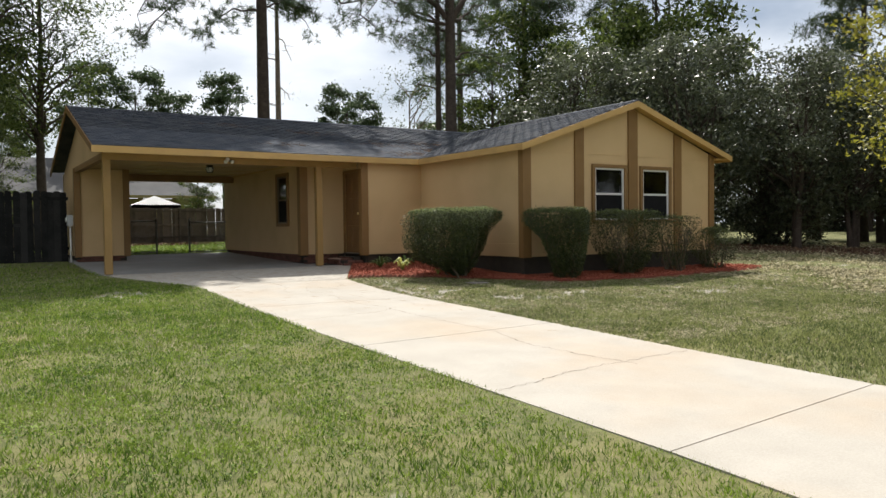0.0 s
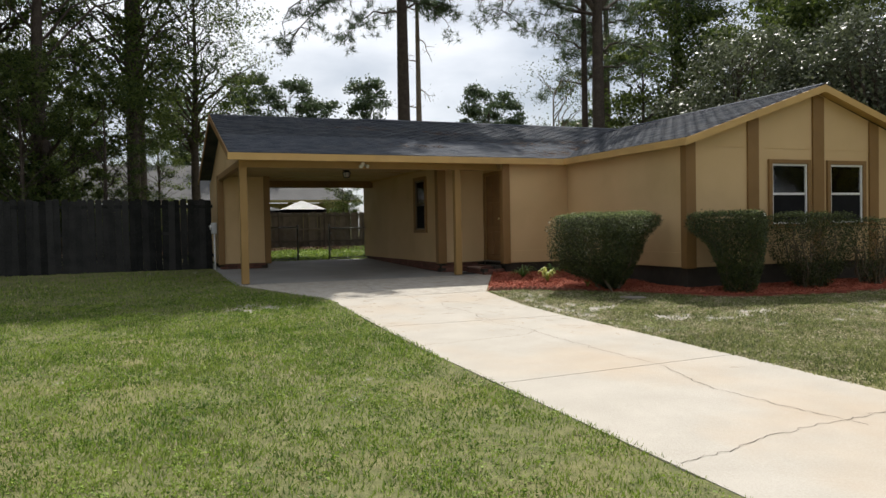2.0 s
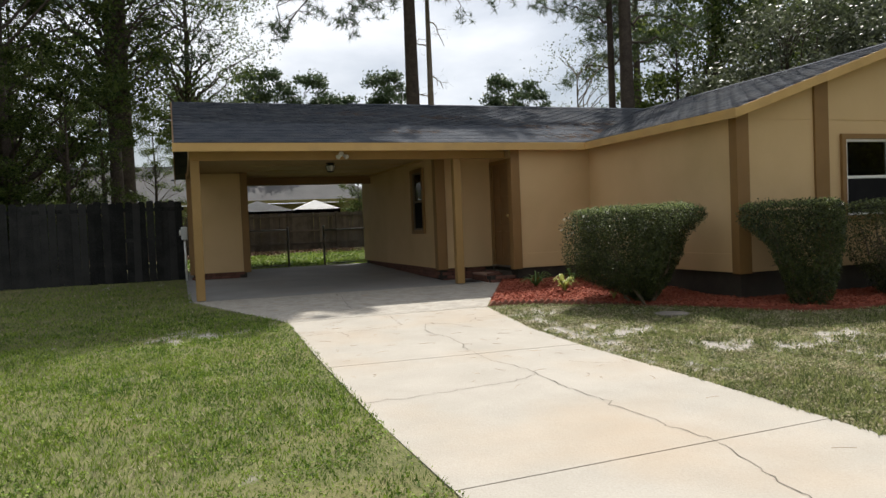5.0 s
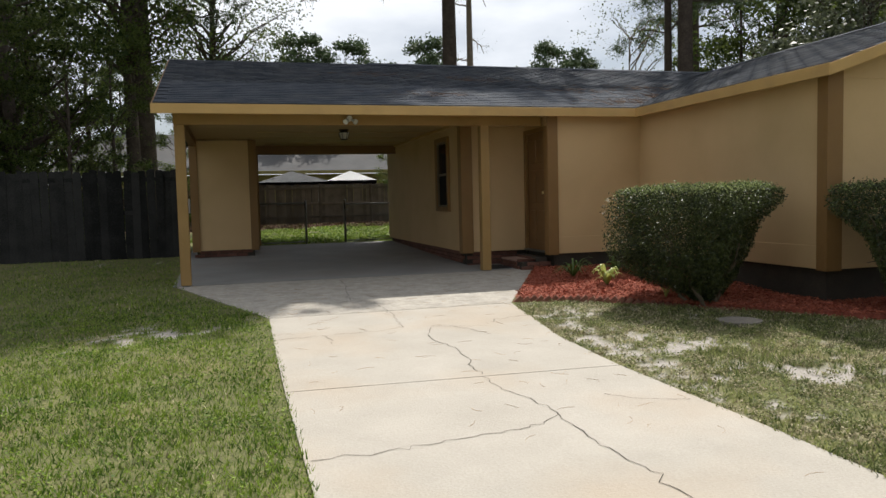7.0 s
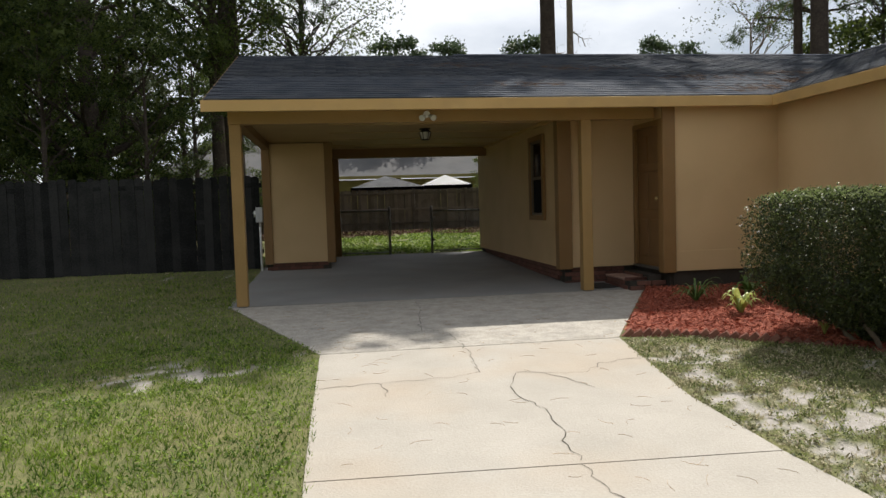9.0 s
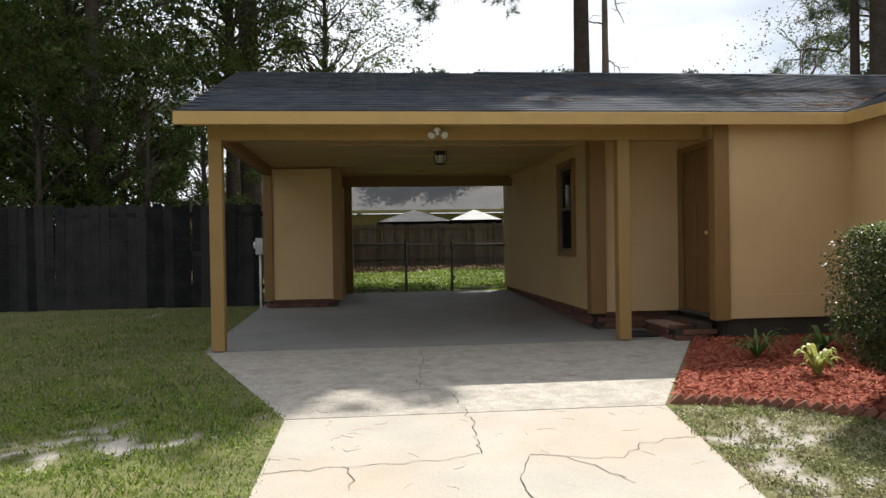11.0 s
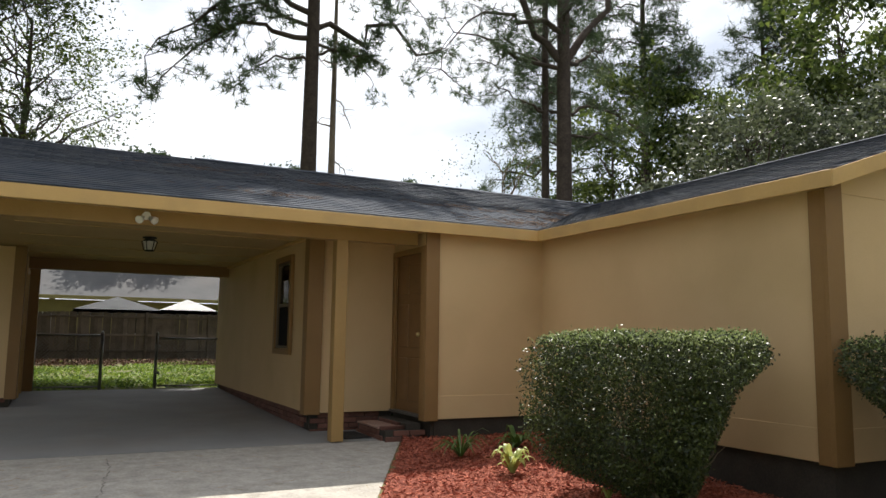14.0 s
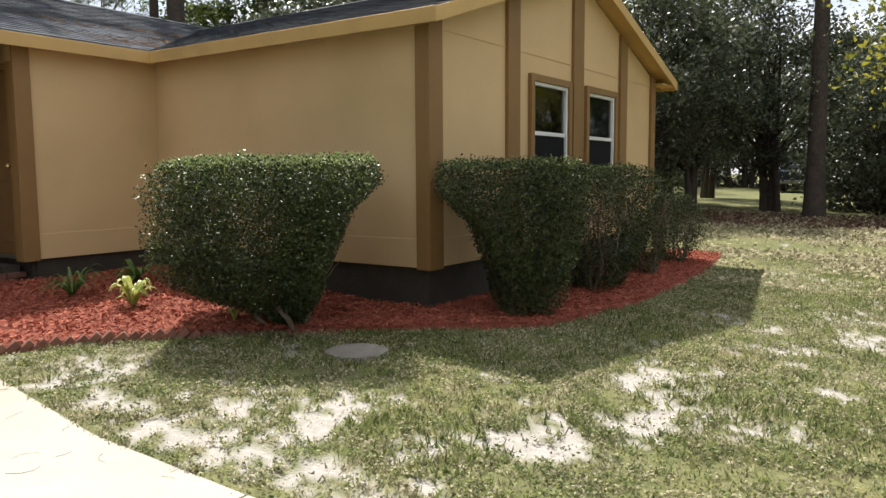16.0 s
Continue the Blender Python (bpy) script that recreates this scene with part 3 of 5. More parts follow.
# trim boards
def gable_top(x):
    return EAVE + SLOPE * (3.32 - abs(x - WX)) - 0.17


for x0, x1 in ((10.095, 10.31), (11.53, 11.79), (13.16, 13.45), (14.7, 14.95), (15.98, 16.16)):
    za, zb = gable_top(x0), gable_top(x1)
    pts = [(x0, 11.80, 0.24), (x1, 11.80, 0.24), (x1, 11.80, zb)] + ([(WX, 11.80, gable_top(WX))] if x0 < WX < x1 else []) + [(x0, 11.80, za)]
    part("trim_board", prism(pts, (0, 0.039, 0)), M_TRIM, house)
for r in ((10.095, 10.13, 11.84, 11.96, 0.24, 2.45), (8.46, 8.635, 15.815, 15.85, 0.24, 2.47), (8.46, 8.54, 15.85, 15.98, 0.24, 2.3),
          (7.365, 7.565, 16.935, 16.97, 0.24, 2.46), (7.365, 7.42, 16.97, 17.12, 0.24, 2.46), (2.85, 3.0, 20.415, 20.45, 0.24, 2.46), (2.85, 2.89, 20.45, 20.6, 0.24, 2.46), (4.06, 4.27, 22.9, 23.02, 0.1, 2.46),
          (3.985, 4.14, 20.415, 20.45, 0.24, 2.46), (4.10, 4.14, 20.45, 20.62, 0.24, 2.46)):
    part("trim_board", boxes(r, bevel=0.004), M_TRIM, house)
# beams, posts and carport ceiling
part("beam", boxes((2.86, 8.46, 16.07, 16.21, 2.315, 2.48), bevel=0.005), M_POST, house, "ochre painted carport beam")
part("beam", boxes((2.87, 3.0, 16.21, 20.41, 2.34, 2.47), bevel=0.005), M_TRIM, house)
part("beam", boxes((4.1, 7.42, 22.25, 22.4, 2.28, 2.47), bevel=0.005), M_TRIM, house)
for x in (2.94, 7.5):
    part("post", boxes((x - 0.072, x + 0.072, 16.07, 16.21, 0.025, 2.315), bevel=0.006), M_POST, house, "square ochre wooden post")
    part("post_base", boxes((x - 0.05, x + 0.05, 16.09, 16.19, 0.0, 0.03)), M_METAL, house, "metal post shoe")
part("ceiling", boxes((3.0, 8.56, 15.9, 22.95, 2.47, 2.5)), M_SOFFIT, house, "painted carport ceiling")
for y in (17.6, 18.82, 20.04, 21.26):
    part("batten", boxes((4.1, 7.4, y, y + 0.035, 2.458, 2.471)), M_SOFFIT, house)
part("batten", boxes((7.36, 7.42, 17.15, 22.2, 2.43, 2.47)), M_FASCIA, house, "pale batten along the carport wall")
# soffits and inside
part("soffit", boxes((2.62, 9.97, 15.70, 16.07, 2.475, 2.49)), M_FASCIA, house)
part("soffit", boxes((9.98, 10.08, 11.66, 15.84, 2.475, 2.49)), M_FASCIA, house)
part("soffit", boxes((16.06, 16.48, 11.66, 23.2, 2.475, 2.49)), M_FASCIA, house)
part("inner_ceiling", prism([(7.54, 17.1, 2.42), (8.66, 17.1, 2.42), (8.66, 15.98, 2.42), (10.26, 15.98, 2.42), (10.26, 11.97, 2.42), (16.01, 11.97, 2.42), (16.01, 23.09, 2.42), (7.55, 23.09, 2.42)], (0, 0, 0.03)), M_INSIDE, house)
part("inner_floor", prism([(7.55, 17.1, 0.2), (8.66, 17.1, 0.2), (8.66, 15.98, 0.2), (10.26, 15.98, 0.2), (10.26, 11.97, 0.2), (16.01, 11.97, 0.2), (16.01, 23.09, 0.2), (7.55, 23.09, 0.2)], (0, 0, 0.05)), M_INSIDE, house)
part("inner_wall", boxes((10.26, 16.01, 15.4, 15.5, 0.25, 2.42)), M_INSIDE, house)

# roof
roof = part("roof", prism([(2.64, 15.67, EAVE - 0.03), (2.64, 15.67, EAVE - 0.004), (2.64, RIDGE_Y, RIDGE_Z - 0.004), (2.64, 23.43, EAVE - 0.004), (2.64, 23.43, EAVE - 0.03), (2.64, RIDGE_Y, RIDGE_Z - 0.06)], (13.9, 0, 0)), M_ROOF, house, "dark grey asphalt shingle roof")
part("roof", prism([(9.95, 11.63, EAVE - 0.03), (9.95, 11.63, EAVE - 0.004), (WX, 11.63, WZ - 0.004), (16.59, 11.63, EAVE - 0.004), (16.59, 11.63, EAVE - 0.03), (WX, 11.63, WZ - 0.06)], (0, 7.6, 0)), M_ROOF, house)
part("ridge_cap", prism([(6.3, RIDGE_Y - 0.14, RIDGE_Z - 0.03), (6.3, RIDGE_Y, RIDGE_Z + 0.025), (6.3, RIDGE_Y + 0.14, RIDGE_Z - 0.03)], (10.2, 0, 0)), M_ROOF, house)
part("ridge_cap", prism([(WX - 0.14, 11.62, WZ - 0.03), (WX, 11.62, WZ + 0.022), (WX + 0.14, 11.62, WZ - 0.03)], (0, 7.4, 0)), M_ROOF, house)
# fascia boards
F = 0.142
part("fascia", boxes((2.61, 9.97, 15.645, 15.67, EAVE - F - 0.005, EAVE - 0.012), bevel=0.003), M_FASCIA, house)
part("fascia", boxes((9.925, 9.95, 11.61, 15.645, EAVE - F - 0.005, EAVE - 0.012), bevel=0.003), M_FASCIA, house)
part("fascia", boxes((16.59, 16.615, 11.61, 23.4, EAVE - F - 0.005, EAVE - 0.012), bevel=0.003), M_FASCIA, house)
for s in (-1, 1):
    xe = WX + s * 3.34
    part("rake_board", prism([(xe, 11.605, EAVE - 0.02), (WX, 11.605, WZ - 0.012), (WX, 11.605, WZ - 0.15), (xe, 11.605, EAVE - 0.15)], (0, 0.027, 0)), M_FASCIA, house)
    part("soffit", prism([(xe, 11.632, EAVE - 0.10), (WX, 11.632, WZ - 0.10), (WX, 11.632, WZ - 0.115), (xe, 11.632, EAVE - 0.115)], (0, 0.235, 0)), M_FASCIA, house)
for ye in (15.66, 23.43):
    part("rake_board", prism([(2.615, ye, EAVE - 0.02), (2.615, RIDGE_Y, RIDGE_Z - 0.012), (2.615, RIDGE_Y, RIDGE_Z - 0.15), (2.615, ye, EAVE - 0.15)], (0.025, 0, 0)), M_TRIM, house)

# entrance door
door = part("door", boxes((8.56, 8.6, 16.05, 16.89, 0.29, 2.24), bevel=0.003), M_DOOR, house, "closed brown six-panel entrance door")
for y0, y1 in ((16.15, 16.42), (16.52, 16.79)):
    for z0, z1 in ((0.42, 0.95), (1.08, 1.62), (1.74, 2.12)):
        part("panel", boxes((8.547, 8.565, y0, y1, z0, z1), bevel=0.008), M_DOOR, door)
bm = bmesh.new()
bmesh.ops.create_uvsphere(bm, u_segments=14, v_segments=8, radius=0.03, matrix=pose(8.505, 16.12, 1.24))
rod(bm, (8.56, 16.12, 1.24), (8.515, 16.12, 1.24), 0.012)
part("knob", bm, M_BRASS, door, "bright round knob", True)
part("door_frame", prism([(8.52, 15.985, 0.28), (8.52, 16.05, 0.28), (8.52, 16.05, 2.24), (8.52, 16.89, 2.24), (8.52, 16.89, 0.28), (8.52, 16.965, 0.28), (8.52, 16.965, 2.31), (8.52, 15.985, 2.31)], (0.035, 0, 0)), M_TRIM, house)
part("threshold", boxes((8.48, 8.6, 16.03, 16.91, 0.262, 0.288)), M_METAL, house)
# storage door, facing the carport
sdoor = part("door", boxes((4.07, 4.105, 21.36, 22.14, 0.2, 2.16), bevel=0.003), M_SKIRT, house, "dark closed storage room door")
part("door_frame", prism([(4.09, 21.28, 0.2), (4.09, 21.36, 0.2), (4.09, 21.36, 2.16), (4.09, 22.14, 2.16), (4.09, 22.14, 0.2), (4.09, 22.22, 0.2), (4.09, 22.22, 2.22), (4.09, 21.28, 2.22)], (0.045, 0, 0)), M_FASCIA, house)


# windows
def window(x0, x1, z0, z1, y, blinds, place, frame_mat, label):
    """A two-sash window facing -y; place turns it into the wall."""
    def put(name, bm, mat, parent, label=""):
        bmesh.ops.transform(bm, matrix=place, verts=bm.verts)
        return part(name, bm, mat, parent, label)

    mid = (z0 + z1) / 2
    w = put("window", ring(x0 - 0.005, x1 + 0.005, z0 - 0.005, z1 + 0.005, x0 - 0.085, x1 + 0.085, z0 - 0.08, z1 + 0.08, y - 0.045, y), M_TRIM, house, label)
    put("frame", ring(x0 + 0.035, x1 - 0.035, z0 + 0.035, z1 - 0.035, x0, x1, z0, z1, y - 0.02, y + 0.06), frame_mat, w)
    put("insect_screen", boxes((x0 + 0.036, x1 - 0.036, y + 0.008, y + 0.011, z0 + 0.036, mid - 0.023)), M_SCREEN, w, "dark insect screen over the lower sash")
    put("sash_rail", boxes((x0 + 0.035, x1 - 0.035, y - 0.005, y + 0.04, mid - 0.022, mid + 0.022), bevel=0.003), frame_mat, w)
    for a, b, d in ((mid + 0.022, z1 - 0.035, 0.012), (z0 + 0.035, mid - 0.022, 0.024)):
        g = put("pane", boxes((x0 + 0.036, x1 - 0.036, y + d, y + d + 0.004, a, b)), M_GLASS, w, "dark reflecting glass pane")
        g.visible_shadow = False
    if blinds:
        k = 0
        z = z1 - 0.06
        while z > z0 + 0.06:
            bm = boxes((x0 + 0.04, x1 - 0.04, -0.012, 0.012, -0.0008, 0.0008))
            bmesh.ops.transform(bm, matrix=pose(0, y + 0.09, z, 58 + 4 * math.sin(k * 1.7)), verts=bm.verts)
            put("blind_slat", bm, M_BLIND, w)
            z -= 0.026
            k += 1


window(*W1, WB, WT, 11.835, True, Matrix.Identity(4), M_WHITE, "white two-sash window in a brown casing")
window(*W2, WB, WT, 11.835, True, Matrix.Identity(4), M_WHITE, "white two-sash window in a brown casing")
# in the carport side wall, which faces -x
window(-CW[1], -CW[0], CB, CT, 7.412, False, pose(0, 0, 0, 0, 0, -90), M_BRONZE, "dark two-sash carport window in a brown casing")

# floodlight, ceiling lantern, meter
flood = thing("floodlight", (5.36, 16.05, 2.4), "white twin-head floodlight on the carport beam", "floodlight")
bm = bmesh.new()
rod(bm, (5.36, 16.07, 2.41), (5.36, 16.035, 2.41), 0.042, n=16)
part("base_plate", bm, M_WHITE, flood)
for s in (-1, 1):
    a, b = Vector((5.36 + s * 0.03, 16.03, 2.39)), Vector((5.36 + s * 0.075, 15.95, 2.35))
    bm = bmesh.new()
    rod(bm, a, a + (b - a) * 0.35, 0.016, 0.022, 14)
    rod(bm, a + (b - a) * 0.35, b, 0.024, 0.042, 18)
    head = part("lamp_head", bm, M_PVC, flood)
    bm = bmesh.new()
    rod(bm, b, b + (b - a) * 0.08, 0.039, 0.03, 18)
    part("lens", bm, M_LAMPGLASS, head, "clear lamp lens")
lantern = thing("ceiling_lantern", (5.62, 18.37, 2.47), "small dark ceiling lantern with six glass sides", "lantern")
bm = bmesh.new()
rod(bm, (5.62, 18.37, 2.47), (5.62, 18.37, 2.455), 0.09, n=16)
rod(bm, (5.62, 18.37, 2.455), (5.62, 18.37, 2.41), 0.05, 0.11, 6)
part("cap", bm, M_BLACK, lantern)
bm = bmesh.new()
rod(bm, (5.62, 18.37, 2.41), (5.62, 18.37, 2.30), 0.095, 0.06, 6)
part("glass_body", bm, M_LAMPGLASS, lantern)
bm = bmesh.new()
for k in range(6):
    c, s = math.cos(k * math.pi / 3), math.sin(k * math.pi / 3)
    rod(bm, (5.62 + 0.1 * c, 18.37 + 0.1 * s, 2.41), (5.62 + 0.064 * c, 18.37 + 0.064 * s, 2.295), 0.006, n=5)
rod(bm, (5.62, 18.37, 2.3), (5.62, 18.37, 2.285), 0.066, n=6)
part("cage", bm, M_BLACK, lantern)
meter = thing("electric_meter", (2.74, 20.6, 0.05), "grey meter box with a white conduit on the wall", "meter")
part("meter_box", boxes((2.70, 2.83, 20.52, 20.72, 1.02, 1.3), bevel=0.01), M_PVC, meter)
bm = bmesh.new()
rod(bm, (2.77, 20.6, 0.05), (2.77, 20.6, 1.02), 0.022)
part("conduit", bm, M_WHITE, meter, "white vertical conduit", True)
bm = bmesh.new()
rod(bm, (2.70, 20.62, 1.18), (2.66, 20.62, 1.18), 0.06, n=16)
part("dial", bm, M_LAMPGLASS, meter)

# door mat and brick steps
mat_ob = thing("door_mat", (8.05, 16.5, 0.02), "black rubber door mat on the slab", "mat")
part("mat", boxes((7.66, 8.0, 16.28, 16.86, 0.02, 0.034), bevel=0.004), M_BLACK, mat_ob)
steps = thing("brick_steps", (8.3, 16.4, 0), "low red brick steps with a flagstone tread", "steps")
part("core", boxes((8.06, 8.5, 16.0, 16.9, -0.02, 0.13), (8.32, 8.5, 16.0, 16.9, 0.13, 0.2)), M_SKIRT, steps)
part("flagstone", boxes((8.03, 8.3, 16.2, 16.86, 0.132, 0.16), bevel=0.008), M_STONE, steps, "pinkish flagstone tread")

# ---- fences ----
rng = random.Random(4)


def board_mesh(w, h, t=0.018):
    bm = prism([(-w / 2, 0, 0), (w / 2, 0, 0), (w / 2, 0, h - 0.03), (w / 2 - 0.03, 0, h), (-w / 2 + 0.03, 0, h), (-w / 2, 0, h - 0.03)], (0, t, 0))
    me = bpy.data.meshes.new("board")
    bm.to_mesh(me)
    bm.free()
    return me


def fence(x0, x1, y, h, mat, label, rails, step=0.15):
    f = thing("fence", (x0, y, float(ground_z(0, y))), label, "fence")
    z = float(ground_z(0, y))
    me = board_mesh(0.149, h)
    me.materials.append(mat)
    n = int((x1 - x0) / step)
    for k in range(n):
        ob = new("board", me)
        attach(ob, f)
        ob.matrix_basis = pose(x0 + (k + 0.5) * step, y + rng.uniform(-0.004, 0.004), z - 0.01 + rng.uniform(-0.03, 0.03), rng.uniform(-0.6, 0.6), rng.uniform(-0.9, 0.9), 0)
    for k in range(int((x1 - x0) / 2.4) + 1):
        x = x0 + 0.1 + k * 2.4
        part("post", boxes((x - 0.045, x + 0.045, y + rails * 0.06 - 0.045, y + rails * 0.06 + 0.045, z, z + h + 0.02), bevel=0.005), mat, f)
    for zr in (0.3, 0.5 * h, h - 0.22):
        part("rail", boxes((x0, x1, y + rails * 0.03 - 0.02, y + rails * 0.03 + 0.02, z + zr, z + zr + 0.085), bevel=0.004), mat, f)
    return f


fence(-22, 2.78, 21.0, 1.78, M_FENCE, "dark weathered wooden board fence beside the house", 1)
fence(-14, 34, 40.0, 1.85, M_FENCE2, "grey-brown wooden privacy fence behind the backyard", -1)

# chain-link gate behind the carport
gate = thing("chain_link_gate", (6, 23.1, 0.17), "dark chain-link fence and half-open gate behind the carport", "gate")
for x in (4.25, 5.35, 6.3, 7.48):
    bm = bmesh.new()
    rod(bm, (x, 23.12, 0.1), (x, 23.12, 1.2), 0.028, n=12)
    bmesh.ops.create_uvsphere(bm, u_segments=10, v_segments=6, radius=0.034, matrix=pose(x, 23.12, 1.21))
    part("post", bm, M_METAL, gate, smooth=True)


def mesh_wire(x0, x1, z0, z1, y):
    pieces = []
    s = 0.065
    k = x0 - (z1 - z0)
    while k < x1:
        for d in (1, -1):
            a = np.array([k if d > 0 else k + (z1 - z0), z0])
            b = np.array([k + (z1 - z0) if d > 0 else k, z1])
            t0 = (x0 - a[0]) / (b[0] - a[0])
            t1 = (x1 - a[0]) / (b[0] - a[0])
            t0, t1 = max(0, min(t0, t1)), min(1, max(t0, t1))
            if t1 - t0 > 0.02:
                p, q = a + (b - a) * t0, a + (b - a) * t1
                pieces.append(tube([(p[0], y, p[1]), (q[0], y + 0.002 * d, q[1])], [0.0022, 0.0022], 3))
        k += s
    return joined(pieces)


for x0, x1, zt in ((4.28, 5.32, 1.16), (6.34, 7.44, 1.12)):
    bm = bmesh.new()
    rod(bm, (x0, 23.12, zt), (x1, 23.12, zt), 0.02)
    part("top_rail", bm, M_METAL, gate, smooth=True)
    bm = bmesh.new()
    rod(bm, (x0, 23.12, 0.23), (x1, 23.12, 0.23), 0.014)
    part("bottom_rail", bm, M_METAL, gate, smooth=True)
    v, f = mesh_wire(x0, x1, 0.24, zt, 23.12)
    cloud("wire_mesh", v, f, M_METAL, gate, kind="stuff")
for z in (0.45, 0.95):
    part("hinge", boxes((6.27, 6.37, 23.08, 23.16, z, z + 0.05), bevel=0.005), M_METAL, gate)

# ---- trees ----
def limb(rng, a, b, r0, r1, sag=0.15, k=7):
    a, b = np.array(a, float), np.array(b, float)
    s = np.linspace(0, 1, k)[:, None]
    p = a + (b - a) * s
    ln = np.linalg.norm(b - a)
    p += (np.sin(s * np.pi) * sag * ln) * np.array([[0, 0, 1.0]])
    p[1:-1] += rng.normal(size=(k - 2, 3)) * 0.03 * ln
    return tube(p, np.linspace(r0, r1, k), 6), p


def broadleaf(name, seed, height, base, radius, clumps, per, size, mat, trunk=0.18, spread_r=0.75, stems=1, flat=0.2, label="", category="tree", bark=None):
    """A tapered trunk, limbs to clumps of leaves, with gaps between the clumps."""
    rng = np.random.default_rng(seed)
    t = thing(name, (0, 0, 0), label, category)
    wood = []
    for s in range(stems):
        lean = rng.normal(size=2) * (0.25 if stems > 1 else 0.12) * radius * (1.2 if stems > 1 else 0.6)
        z = np.linspace(-0.15, height * 0.86, 10)
        p = np.column_stack([lean[0] * (np.maximum(z, 0) / height) ** 1.2 + 0.05 * np.sin(z * 0.9 + s) + (0.15 * s if stems > 1 else 0), lean[1] * (np.maximum(z, 0) / height) ** 1.2 + 0.05 * np.cos(z * 0.7 + s), z])
        wood.append(tube(p, trunk * np.linspace(1, 0.16, 10) * (1.25 if s == 0 else 0.8), 9))
    cs = []
    for k in range(clumps):
        u = rng.random()
        z = base + (height - base) * u
        prof = math.sin(math.pi * min(1, 0.12 + 0.88 * (1 - u))) ** 0.6
        r = radius * prof * math.sqrt(rng.uniform(0.15, 1.0))
        a = rng.uniform(0, 2 * math.pi)
        c = np.array([r * math.cos(a), r * math.sin(a), z])
        cs.append(c)
        if rng.random() < 0.55:
            z0 = max(base * 0.6, z - r * 0.7 - 0.3)
            q, _ = limb(rng, (0, 0, z0), c, trunk * 0.30 * (1 - u) + 0.02, 0.008, 0.06)
            wood.append(q)
    v, f = joined(wood)
    cloud("trunk", v, f, bark or M_BARK, t, smooth=True)
    pts = []
    for c in cs:
        n = int(per * rng.uniform(0.5, 1.5))
        rad = spread_r * rng.uniform(0.6, 1.35)
        g = rng.normal(size=(n, 3)) * np.array([rad, rad, rad * 0.62]) * 0.6
        pts.append(c + g)
    pts = np.concatenate(pts)
    pts[:, 2] = np.maximum(pts[:, 2], 0.25)
    v, f = leaves(rng, pts, size * 1.15, 0.6, flat, 3)
    cloud("crown", v, f, mat, t)
    return t


def needles(rng, centres, n, length, width=0.011):
    c = np.repeat(centres, n, 0)
    d = rng.normal(size=(len(c), 3))
    d[:, 2] += 0.25
    d /= np.linalg.norm(d, axis=1)[:, None]
    e = np.cross(d, rng.normal(size=(len(c), 3)))
    e /= np.linalg.norm(e, axis=1)[:, None] + 1e-9
    L = (length * rng.uniform(0.7, 1.2, len(c)))[:, None]
    w = np.repeat(np.broadcast_to(width, len(centres)), n)[:, None]
    v = np.stack([c - e * w, c + e * w, c + d * L], 1).reshape(-1, 3)
    return v, np.arange(len(v)).reshape(-1, 3)


def pine(name, seed, height, r, branches, crown_from, crown_r, crown_n, tufts=26, per=26, label="", bark=None, lean=(0, 0), length=0.24, width=0.011, side=(0, 0)):
    """A tall bare trunk; branches: (height, azimuth, length, drop at the end); side: where the crown reaches furthest, and by how much."""
    rng = np.random.default_rng(seed)
    t = thing(name, (0, 0, 0), label, "tree")
    z = np.linspace(-0.2, height, 14)
    px, py = lean[0] * (np.maximum(z, 0) / height) ** 1.5, lean[1] * (np.maximum(z, 0) / height) ** 1.5
    rad = r * (1.12 - 0.92 * z / height)
    rad[0] *= 1.25
    wood = [tube(np.column_stack([px, py, z]), rad, 12)]
    tips = []
    for k in range(crown_n):
        u, az = rng.random(), rng.uniform(0, 360)
        reach = crown_r * (1.05 - 0.75 * u) * rng.uniform(0.6, 1.1) * (1 + side[1] * math.cos(radians(az - side[0])))
        branches = branches + [(crown_from + (height - crown_from) * u, az, reach, rng.uniform(-0.4, 0.9))]
    for bz, az, ln, drop in branches:
        a = math.radians(az)
        o = np.array([np.interp(bz, z, px), np.interp(bz, z, py), bz])
        k = 9
        s = np.linspace(0, 1, k)
        p = np.column_stack([o[0] + ln * s * math.cos(a), o[1] + ln * s * math.sin(a), o[2] + 0.12 * ln * np.sin(s * np.pi * 0.8) - drop * s ** 2.2])
        p[1:] += rng.normal(size=(k - 1, 3)) * 0.035 * ln
        wood.append(tube(p, np.linspace(0.016 * ln + 0.02, 0.012, k), 6))
        nt = int(tufts * (1.0 + ln / 1.6))
        for _ in range(max(3, nt // 5)):
            i = rng.integers(k // 3, k)
            q = p[i] + rng.normal(size=3) * np.array([0.7, 0.7, 0.45]) * (0.35 + 0.1 * ln) - np.array([0, 0, 0.12 * ln * rng.random()])
            wood.append(tube(np.array([p[i], (p[i] + q) / 2 + rng.normal(size=3) * 0.08, q]), [0.016, 0.011, 0.006], 4))
            m = rng.integers(5, 10)
            ss = rng.random((m, 1))
            tips.append(p[i] + (q - p[i]) * (0.35 + 0.75 * ss) + rng.normal(size=(m, 3)) * 0.16)
    v, f = joined(wood)
    cloud("trunk", v, f, bark or M_BARK, t, smooth=True)
    if tips:
        tips = np.concatenate(tips)
        v, f = needles(rng, tips, per, length, np.where(tips[:, 2] < crown_from - 0.5, 0.45 * width, width))
        cloud("crown", v, f, M_NEEDLE, t)
    return t


def at(x, y, turn=0.0, s=1.0, sz=None):
    return Matrix.LocRotScale((x, y, float(ground_z(x, y)) - 0.03), Euler((0, 0, radians(turn))), (s, s, sz or s))


